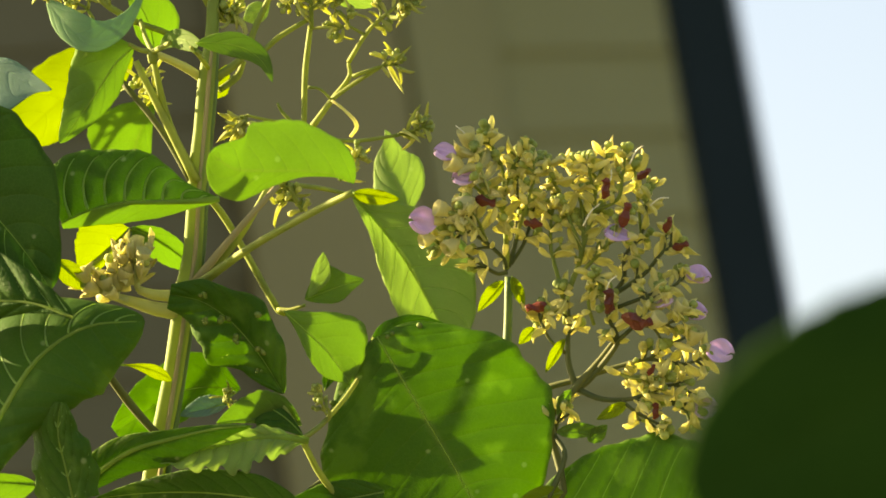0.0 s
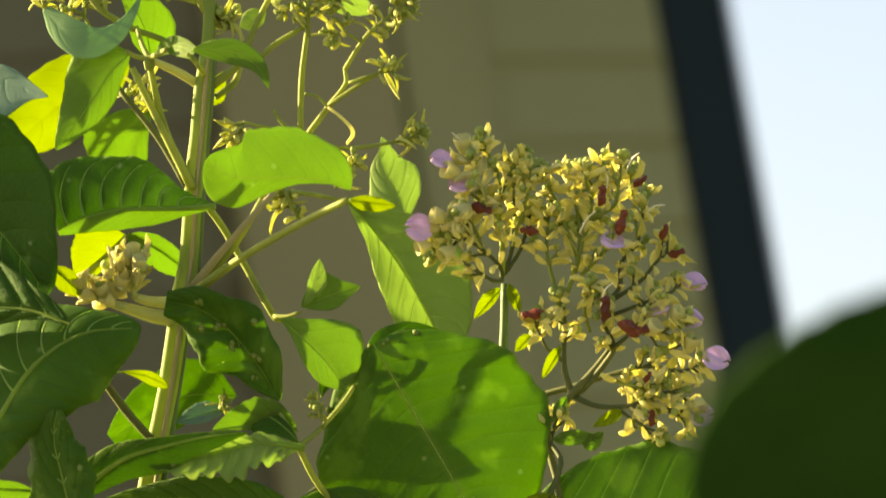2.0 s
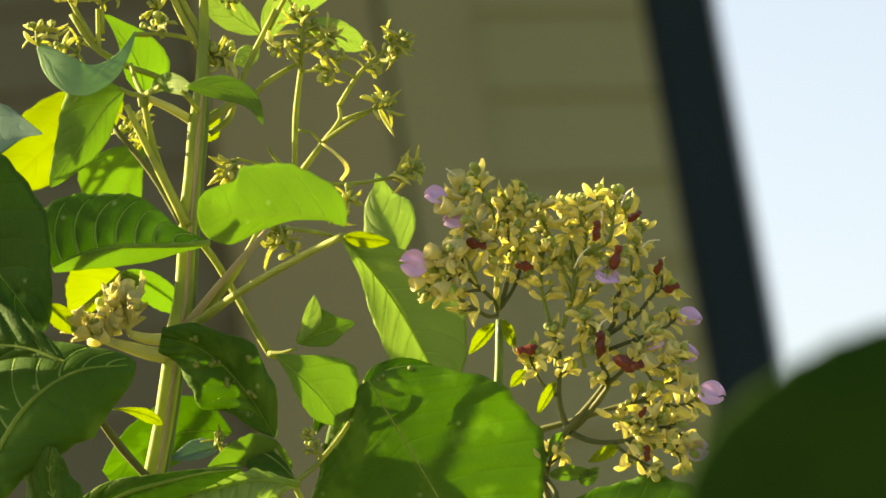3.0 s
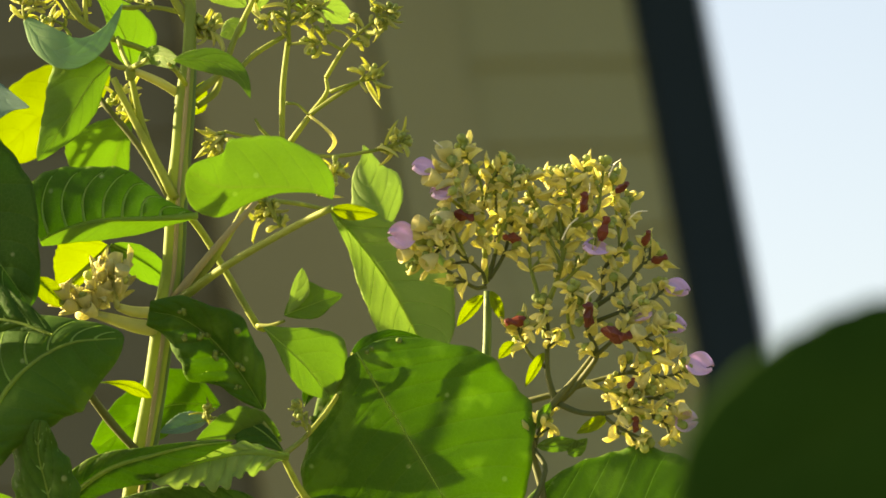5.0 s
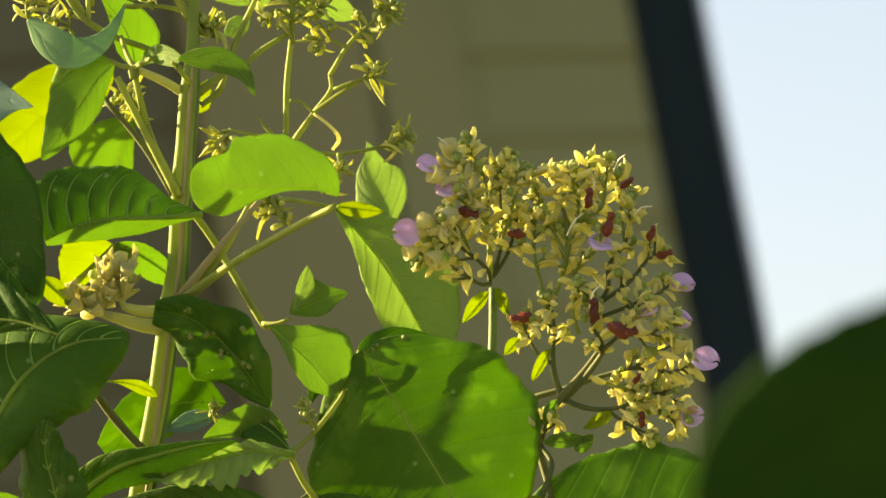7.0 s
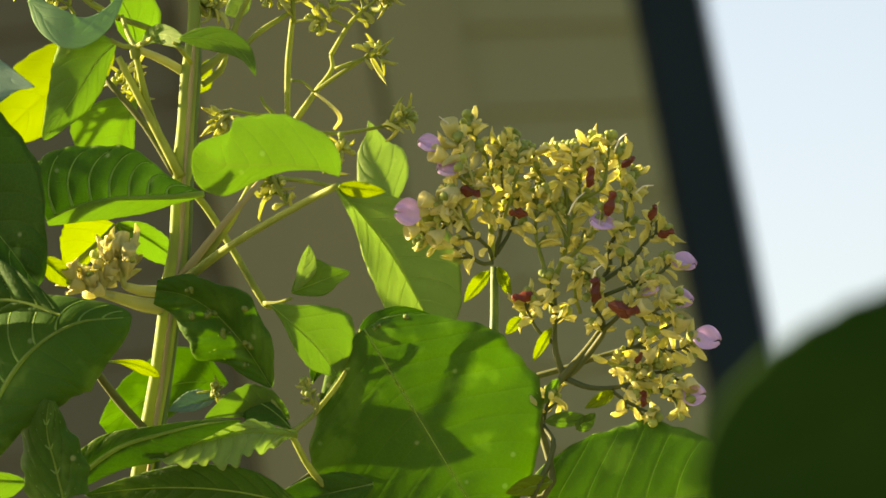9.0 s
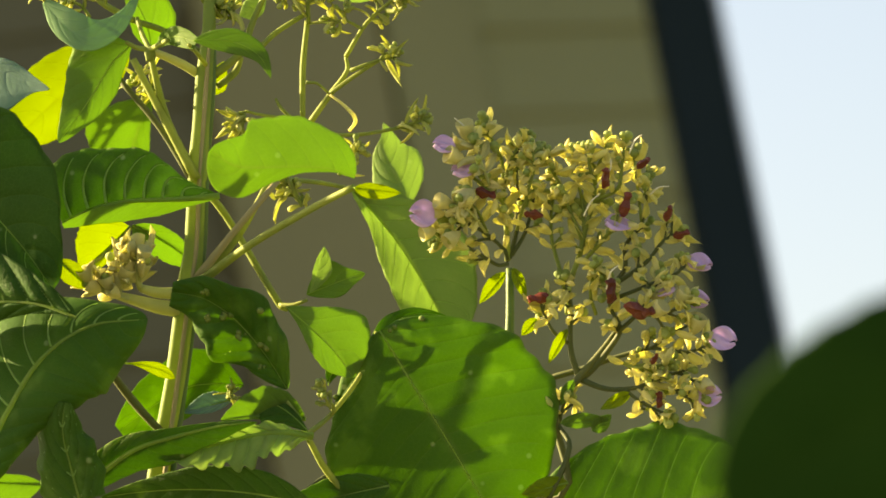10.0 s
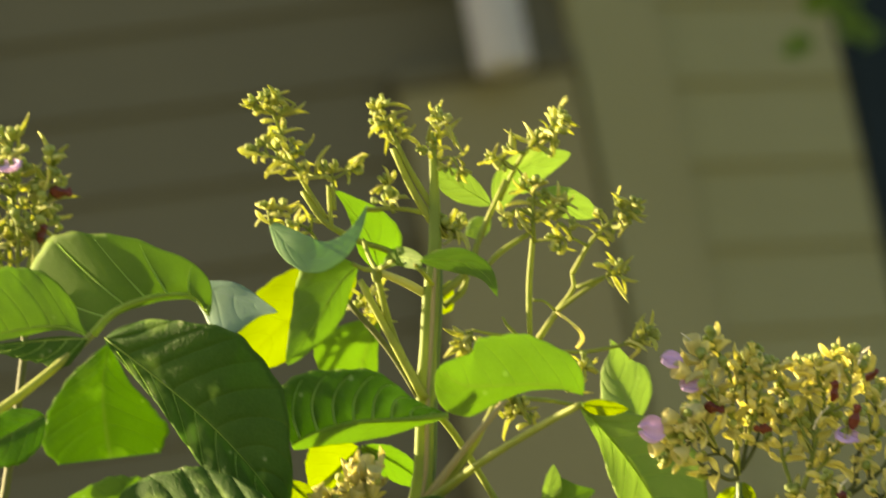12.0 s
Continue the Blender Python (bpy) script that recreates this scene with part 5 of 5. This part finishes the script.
cyme([at(-42.0, 82.7, -4), at(-32.5, 97.4, -2), at(-22.9, 105.8, -2), at(-14.4, 111.8, -2)], [2.2, 1.9, 1.6, 1.3], G, 213, STALK, 0.4, 3.6, 10, 0.86, True, 0.95)
cyme([at(-34.6, 94.9, -2), at(-43.1, 98.9, 0), at(-47.0, 96.6, 0)], [1.5, 1.3, 1], G, 214, STALK, 0.4, 3.6, 7, 0.86, True, 0.95)
cyme([at(-40.2, 76.3, 0), at(-27.5, 80.8, 0), at(-21.2, 81.9, 0)], [1.8, 1.5, 1.2], G, 215, STALK, 0.55, 3.6, 8, 0.86, True, 0.95)
cyme([at(-154.9, 101.9, -4), at(-158.5, 107.1, -4), at(-162.2, 109.0, -4)], [1.6, 1.4, 1.2], G, 216, STALK, 0.4, 3.6, 8, 0.86, True, 0.95)
cyme([at(-169.5, 100.9, 4), at(-174.7, 109.8, 4), at(-175.5, 116.1, 4)], [1.5, 1.3, 1], G, 217, STALK, 0.5, 3.6, 6, 0.86, True, 0.95)
spray(at(-120.2, 112.3, 0), at(-122.4, 123.7, 0), 6, G, 17, 2, 2, 3, 1.4, big=0.82)
cyme([at(-20.4, 50.7, -6), at(-9.1, 53.9, -6)], [1.8, 1.5], G, 270, STALK, 0.1, 3.0, 8, 0.9, True, 0.95)
spray(at(-90.6, 99.2, -4), at(-95.4, 105.6, -4), 8, G, 25, 3, 2, 3, 1.4, big=0.82)
cyme([at(-124.5, 70.2, -14), at(-134.6, 73.0, -14)], [1.8, 1.5], G, 258, STALK, 0.1, 3.0, 8, 0.9, True, 0.95)
cyme([at(-79.1, 24.2, -16), at(-71.5, 26.7, -16)], [1.8, 1.5], G, 268, STALK, 0.1, 3.0, 8, 0.9, True, 0.95)
cyme([at(-62.7, 16.6, -16), at(-66.5, 24.2, -16)], [1.8, 1.5], G, 276, STALK, 0.1, 3.0, 8, 0.9, True, 0.95)
cyme([at(-45.9, 30.2, 4), at(-38.5, 41.5, 2)], [1.8, 1.5], G, 284, STALK, 0.1, 3.0, 8, 0.9, True, 0.95)
cream_cluster([at(-134.1, -18.2, 8), at(-135.9, -11.9, 10), at(-134.2, -3.5, 12)], G, 30, 12)
cream_cluster([at(-144.6, -21.1, 9), at(-142.9, -13.3, 10.5), at(-138.7, -5.4, 12)], G, 31, 10)
cream_cluster([at(-138.8, -22.9, 10), at(-147.4, -20.2, 11), at(-154.8, -16.6, 12)], G, 33, 9)
spray(at(-87.1, 59.4, -4), at(-89.7, 56.0, -4), 4, G, 32, 2, 0, 4, 1.2, big=0.92)
spray(at(-50.9, -72.6, 26), at(-54.8, -63.5, 26), 3, G, 60, 3, 2, 1, 1.2, big=0.55)
spray(at(-97.2, -67.7, 0), at(-95.4, -65.2, 2), 3, G, 62, 2, 2, 1, 1.0, big=0.5)
# a second head in bloom on the far side stem
far_head = spray(at(-301.5, 83.1, -112), at(-305.2, 155.2, -122), 18, G, 33, 8, 3, 3)
spray(at(-298.6, 93.6, -112), at(-286.6, 144.0, -120), 13, G, 34, 6, 3, 3)
spray(at(-306.5, 88.5, -110), at(-322.3, 142.2, -118), 14, G, 35, 6, 3, 3)
# the blooming head: its stalks from the two forks outwards
cyme([at(27.9, 6.7, -10), at(22.3, 19.8, 2), at(17.0, 34.8, 6), at(13.9, 41.8, 6)], [1.6, 1.4, 1.2, 1], G, 100, SHOOT, 0.3)
cyme([at(32.4, 4.2, -14), at(36.9, 19.6, 0), at(40.5, 32.0, 2), at(39.6, 40.0, 2)], [1.6, 1.4, 1.2, 1], G, 101, STALK, 0.35)
cyme([at(19.7, 2.3, -6), at(11.2, 13.4, 10), at(7.2, 15.5, 12)], [1.4, 1.2, 1], G, 102, SHOOT, 0.3)
cyme([at(28.2, -8.9, -12), at(26.2, -3.5, -8), at(13.7, 6.4, -2), at(4.0, 8.6, 2)], [2.2, 1.8, 1.5, 1.2], G, 103, STEM_DARK, 0.3)
cyme([at(28.2, -10.4, -12), at(23.8, -10.8, -8), at(16.8, -6.6, -4), at(7.6, -1.2, -2), at(-1.1, 0.4, 0)], [2.2, 1.8, 1.6, 1.4, 1.1], G, 104, STEM_DARK, 0.4)
cyme([at(28.2, -8.9, -12), at(27.9, 6.7, -10), at(26.4, 17.0, -6), at(13.0, 28.4, 0)], [2.8, 2.4, 2, 1.5], G, 105, STALK, 0.35)
cyme([at(29.0, -7.9, -12), at(32.4, 4.2, -14), at(33.6, 17.0, -16), at(32.8, 28.3, -16), at(33.4, 40.4, -14)], [2.4, 2.2, 1.9, 1.6, 1.4], G, 106, STEM_DARK, 0.35)
cyme([at(27.4, 7.2, -10), at(27.0, 21.0, -8), at(26.2, 35.6, -8), at(21.6, 46.2, -6), at(19.4, 50.5, -6)], [2.2, 2, 1.7, 1.4, 1.2], G, 107, STALK, 0.3)
cyme([at(27.1, 24.8, -8), at(31.2, 37.2, -4), at(35.8, 45.2, -4)], [1.7, 1.5, 1.2], G, 108, STALK, 0.3)
cyme([at(30.2, -6.6, -12), at(35.7, 2.1, -14), at(39.1, 12.1, -16), at(40.8, 20.9, -16)], [2, 1.7, 1.5, 1.3], G, 109, STEM_DARK, 0.4)
cyme([at(19.7, 2.3, -6), at(15.3, 12.9, 2), at(9.8, 19.4, 6)], [1.5, 1.3, 1.1], G, 110, STALK, 0.3)
cyme([at(53.3, -23.2, -8), at(51.4, -13.7, -8), at(48.1, -0.8, -10), at(47.8, 9.7, -10), at(48.9, 18.3, -10)], [2, 1.9, 1.7, 1.5, 1.3], G, 111, STALK, 0.45)
cyme([at(61.8, -3.3, -8), at(60.2, 3.3, -8), at(56.0, 12.9, -8), at(52.6, 23.2, -8), at(48.4, 31.0, -6), at(47.3, 37.3, -6)], [2, 1.9, 1.7, 1.6, 1.4, 1.2], G, 112, STALK, 0.35)
cyme([at(54.3, -33.2, -6), at(55.1, -21.0, -8), at(60.0, -7.3, -8), at(63.5, 6.5, -8), at(66.9, 17.0, -10), at(68.1, 28.5, -10), at(72.5, 40.8, -8)], [2.8, 2.6, 2.4, 2.2, 1.9, 1.6, 1.3], G, 113, STALK, 0.35)
cyme([at(62.4, 1.8, -8), at(61.3, 20.6, -12), at(56.6, 32.0, -12), at(58.0, 38.2, -12)], [1.8, 1.6, 1.4, 1.2], G, 114, STALK, 0.45)
cyme([at(66.9, 17.0, -10), at(77.4, 22.1, -6), at(79.5, 31.6, -6), at(80.7, 41.1, -6)], [1.9, 1.7, 1.5, 1.3], G, 115, STALK, 0.25)
cyme([at(68.0, 24.3, -10), at(65.2, 31.8, -4), at(64.8, 38.8, -4)], [1.6, 1.4, 1.2], G, 116, STALK, 0.3)
cyme([at(61.0, -10.5, -8), at(71.7, 0.9, -2), at(79.9, 14.5, 4)], [2, 1.7, 1.4], G, 117, STALK, 0.25)
cyme([at(70.7, -23.4, -4), at(79.8, -14.0, -4), at(80.5, -3.2, -4), at(88.0, 6.4, -6), at(90.8, 22.7, -8)], [2.4, 2.2, 1.9, 1.6, 1.3], G, 118, STEM_DARK, 0.25)
cyme([at(88.0, 6.4, -6), at(86.4, 24.0, -10), at(85.0, 35.3, -10)], [1.6, 1.4, 1.2], G, 119, STALK, 0.3)
cyme([at(74.4, -20.9, -2), at(89.2, -10.8, 0), at(97.1, -1.4, 0), at(102.7, 1.7, 0)], [2.2, 1.9, 1.5, 1.2], G, 120, STEM_DARK, 0.25)
cyme([at(76.8, -25.9, 0), at(91.2, -20.3, 4), at(101.7, -16.2, 4), at(106.9, -12.3, 2)], [2, 1.7, 1.5, 1.2], G, 121, STEM_DARK, 0.25)
cyme([at(59.2, -62.1, -4), at(55.6, -50.5, -4), at(55.2, -40.0, -4), at(55.8, -29.5, -4), at(53.9, -19.4, -2)], [3.2, 2.8, 2.4, 1.9, 1.4], G, 122, STEM_DARK, 0.55)
cyme([at(54.4, -46.2, -4), at(47.8, -40.8, 0), at(43.6, -32.9, 2), at(42.2, -27.9, 2)], [1.8, 1.5, 1.3, 1.1], G, 123, STEM_DARK, 0.55)
cyme([at(59.2, -62.1, -4), at(65.5, -56.9, -4), at(74.1, -46.4, -2), at(77.3, -39.7, 0), at(73.1, -30.3, 2), at(71.7, -19.6, 4)], [3.6, 3.2, 2.6, 2.2, 1.8, 1.4], G, 124, STEM_DARK, 0.55)
cyme([at(35.4, -65.5, -20), at(46.1, -61.7, -14), at(59.4, -58.0, -10), at(65.6, -56.0, -8), at(78.4, -51.9, -6), at(91.1, -48.7, -2), at(106.4, -50.8, 2), at(114.8, -47.9, 4)], [3, 3, 2.8, 2.6, 2.2, 1.9, 1.6, 1.2], G, 125, STEM_DARK, 0.62)
cyme([at(59.2, -62.1, -4), at(70.7, -66.4, 0), at(84.2, -66.0, 2), at(90.6, -63.3, 4), at(101.6, -59.9, 4), at(109.8, -63.8, 4)], [3, 2.4, 2, 1.8, 1.5, 1.2], G, 126, STEM_DARK, 0.4)
cyme([at(78.9, -66.9, 2), at(86.2, -72.7, 4), at(95.8, -77.5, 6)], [1.8, 1.5, 1.2], G, 127, STEM_DARK, 0.4)
cyme([at(93.6, -64.0, 4), at(104.7, -69.9, 6), at(110.9, -71.7, 6)], [1.7, 1.5, 1.2], G, 128, STEM_DARK, 0.3)
cyme([at(76.3, -41.4, 0), at(84.5, -33.7, 4), at(91.5, -24.8, 6), at(93.6, -18.6, 6)], [2.2, 1.8, 1.5, 1.3], G, 129, STEM_DARK, 0.3)
cyme([at(91.1, -48.7, -2), at(99.4, -42.7, 4), at(107.6, -38.7, 6)], [1.8, 1.5, 1.2], G, 130, STEM_DARK, 0.3)
cyme([at(84.5, -33.7, 4), at(96.3, -33.6, 8), at(106.8, -29.2, 8)], [1.8, 1.5, 1.2], G, 131, STEM_DARK, 0.3)
cyme([at(74.1, -53.5, -4), at(84.9, -57.1, 6), at(96.0, -56.0, 8)], [1.7, 1.5, 1.2], G, 132, STALK, 0.2)
cyme([at(66.7, -33.3, -2), at(64.1, -23.2, 6), at(66.7, -13.2, 6)], [1.7, 1.5, 1.2], G, 133, STALK, 0.3)
host = cyme([at(49.3, -84.2, -2), at(50.6, -76.8, 0), at(52.4, -71.0, 2)], [1.8, 1.6, 1.3], G, 134, STEM_DARK, 0.5)
N_OUT = TURN @ Vector((0, -1, 0))
E_R = TURN @ Vector((1, 0, 0))
E_U = TURN @ Vector((0, 0, 1))


def bloom(p, right, up, out, hollow, size=1.0, kind=0, head=None):
    floret(p, E_R * right + E_U * up + N_OUT * out, E_R * hollow[0] + E_U * hollow[1] + N_OUT * hollow[2], head or host, size * 1.2, kind)


bloom(at(5.5, 42.2, 4), -1, 0, 0.1, (0, 0.7, 0.7), 0.82, 0)
bloom(at(12.9, 32.5, 6), -1, -0.3, 0.15, (-0.1, 0.65, 0.75), 0.779, 0)
bloom(at(-4.0, 12.5, 8), -1, 0, 0.1, (0.1, 0.15, 1), 0.861, 1)
bloom(at(81.0, 6.0, 12), -1, 0.02, 0.1, (0, 0.8, 0.6), 0.861, 0)
bloom(at(108.9, -9.9, 2), 1, -0.45, 0.1, (0.2, 0.6, 0.75), 0.82, 0)
bloom(at(107.0, -26.7, 4), 1, -0.3, 0.1, (0.2, 0.55, 0.8), 0.82, 0)
bloom(at(117.9, -43.8, 6), 1, -0.35, 0.1, (0.1, 0.35, 0.9), 0.82, 1)
bloom(at(111.8, -69.9, 8), 1, 0, 0.1, (0, 0.2, 1), 0.738, 1)
bloom(at(94.8, -24.6, 10), 1, 0.2, 0.3, (0, 0.9, 0.5), 0.615, 0)
bloom(at(-309.7, 145.7, -112), 1, 0.0, 0.2, (0, 1, 0.6), 1.0, 0, far_head)


def puff(p, right, up, size):
    """A flower whose lip has dropped: the swollen cream tube alone."""
    under("calyx", CALYX, host, aim(p, E_R * right + E_U * up + N_OUT * 0.5, 1.0, size), "swollen cream flower tube")


puff(at(9.5, 35.2, 6), -1, 0.5, 1.75)
puff(at(11.5, 44.7, 0), -0.2, 1, 1.75)
puff(at(13.5, 22.2, 8), -0.6, -0.4, 1.9)
puff(at(4.0, 15.7, 8), -1, 0.4, 1.6)
puff(at(7.0, 4.0, 6), -0.8, -0.6, 1.6)
puff(at(-3.5, 5.2, 6), -1, -0.3, 1.4)
puff(at(109.2, -42.6, 6), 0.3, 1, 1.75)
puff(at(102.6, -29.6, 8), 0.5, 0.8, 1.6)
puff(at(90.9, -34.5, 14), 0.6, 0.6, 1.6)
puff(at(113.7, -62.1, 6), 0.2, -0.6, 1.4)


def withered(p, right, up, size, kind, head=None):
    under("withered_floret", DEAD[kind], head or host, aim(p, E_R * right + E_U * up + N_OUT * 0.3, kind * 2.0, size * 1.2), "dry red-brown floret")


withered(at(14.4, 22.7, 8), 1, -0.4, 1.0, 0)
withered(at(70.7, 22.2, 8), 0.2, 1, 1.0, 1)
withered(at(85.8, 30.7, 6), 0.7, 0.6, 0.8, 2)
withered(at(78.6, 9.7, 12), 0.3, 1, 1.2, 0)
withered(at(43.8, 10.7, 8), -1, 0.1, 0.9, 1)
withered(at(98.2, 7.2, 6), 0.3, 1, 0.8, 2)
withered(at(101.2, 0.7, 6), 1, 0.2, 0.8, 0)
withered(at(72.2, -28.3, 16), 0.1, 1, 1.2, 1)
withered(at(78.4, -29.5, 16), 1, -0.3, 1.3, 2)
withered(at(82.1, -33.3, 16), 1, 0.1, 1.1, 0)
withered(at(46.4, -25.9, 6), -1, 0.05, 1.1, 2)
withered(at(93.2, -75.0, 8), 0.1, 1, 0.8, 1)
withered(at(90.4, -55.6, 14), 0.5, 1, 0.6, 2)
withered(at(-286.1, 134.3, -114), 1, -0.2, 1.2, 0, far_head)
withered(at(-292.7, 109.2, -110), 0.6, 1, 1.1, 1, far_head)


def filament(a, b, c, head=None):
    v, f = tube_geometry([a, b, c], [0.0004, 0.00035, 0.0002], 5)
    under("filament", mesh_of("filament", v, f, HAIR), head or host, label="pale thread-like stamen")


filament(at(12.0, 46.5, 0), at(9.5, 51.2, 2), at(5.5, 54.6, 4))
filament(at(82.7, 37.7, 0), at(85.2, 43.2, 2), at(88.3, 45.7, 4))
filament(at(91.5, 19.0, 0), at(95.2, 22.2, 2), at(99.8, 22.7, 4))
filament(at(70.9, -22.1, 18), at(72.8, -14.6, 20), at(76.3, -11.6, 20))
filament(at(61.8, 10.2, 6), at(65.0, 16.4, 8), at(69.2, 20.2, 8))
filament(at(68.4, 24.0, 4), at(73.8, 30.2, 6), at(74.3, 35.2, 6))

# galls on the warty leaf and the round leaf
v, f = lathe([(0.4 * MM, 0), (1.2 * MM, 0.3 * MM), (1.4 * MM, 1.0 * MM), (0.9 * MM, 1.7 * MM), (0.2 * MM, 1.9 * MM)], 8, 0.2, seeded)
GALL_MESH = mesh_of("gall", v, f, GALL)
rng = random.Random(31)


def galls(host, u, s, count, spread_rows, size):
    """A little clump of galls round one spot of a blade (u, s: along and across it, 0 to 1 and -1 to 1)."""
    verts = host.data.vertices
    nu, nv = (96, 12) if len(verts) > 3000 else (44, 8)
    for k in range(count):
        i = min(max(round(u * nu + rng.uniform(-1, 1) * spread_rows), 1), nu - 1)
        j = min(max(round(s * nv + rng.uniform(-1, 1) * 1.4), -nv), nv)
        spot = verts[i * (2 * nv + 1) + j + nv].co
        under("gall", GALL_MESH, host, aim(spot - N_OUT * 0.0006, N_OUT + E_U * rng.uniform(0.0, 0.8) + E_R * rng.uniform(-0.5, 0.5), rng.uniform(0, 6), size * rng.uniform(0.6, 1.2)), "yellow-green wart-like gall")


for u, s, count in ((0.22, 0.5, 3), (0.30, -0.1, 5), (0.45, 0.15, 4), (0.62, 0.1, 6), (0.72, 0.45, 5), (0.80, -0.3, 3), (0.5, -0.6, 3)):
    galls(warty, u, s, count, 2.5, 1.0)
for u, s, count in ((0.05, -0.9, 2), (0.02, 0.3, 2), (0.06, 0.8, 2), (0.16, -0.98, 2)):
    galls(round_leaf, u, s, count, 1.5, 1.0)

# ---- leaf hanging close by, out of focus
near = new("near_shrub")
tagged(near, "dark green broad shrub leaves on a thin stem", "shrub")
blade([at(133.5, -16.4, 1120), at(107.8, -27.5, 1126.67), at(81.3, -40.9, 1133.33), at(54.4, -56.6, 1140)], [0, 15, 23.8, 26.2, 21.2, 0], [0, 18.8, 23.8, 23.8, 20, 0], LEAF_UNLIT, near, tilt=(0.1, 0.1), face=(0.25, 0.0), midrib=0, quilt=0.2, spacing=14.0, wave=0.01, round_off=2.0)
stalk("stem", [(0.36, 1.17, -0.05), (0.35, 1.15, 0.8), at(158.5, -72.6, 1120), at(133.5, -12.6, 1120)], [8, 7, 3, 2.5], STEM, near)

# creeper at the top of the corner post
vine = new("creeper")
tagged(vine, "green creeper shoot at the top of the corner post", "vine")
VTOP = POST_FOOT + Vector((-0.02, -0.06, TOP + 0.1))
VEND = Vector((0.4000, 7.2133, 3.5212))
stalk("shoot", [VTOP, (VTOP + VEND) / 2 + Vector((-0.03, -0.03, 0)), VEND], [8, 6, 4], STALK, vine)
rng = random.Random(9)
for i in range(22):
    p = VEND + Vector((rng.uniform(-0.07, 0.05), rng.uniform(-0.08, 0.0), rng.uniform(-0.04, 0.22)))
    go = Vector((rng.uniform(-1, 1), -0.3, rng.uniform(-1, 0.2))).normalized()
    leaf(p, p + go * 0.06, 17, 17, LEAF, vine, name="leaf", rib=0)
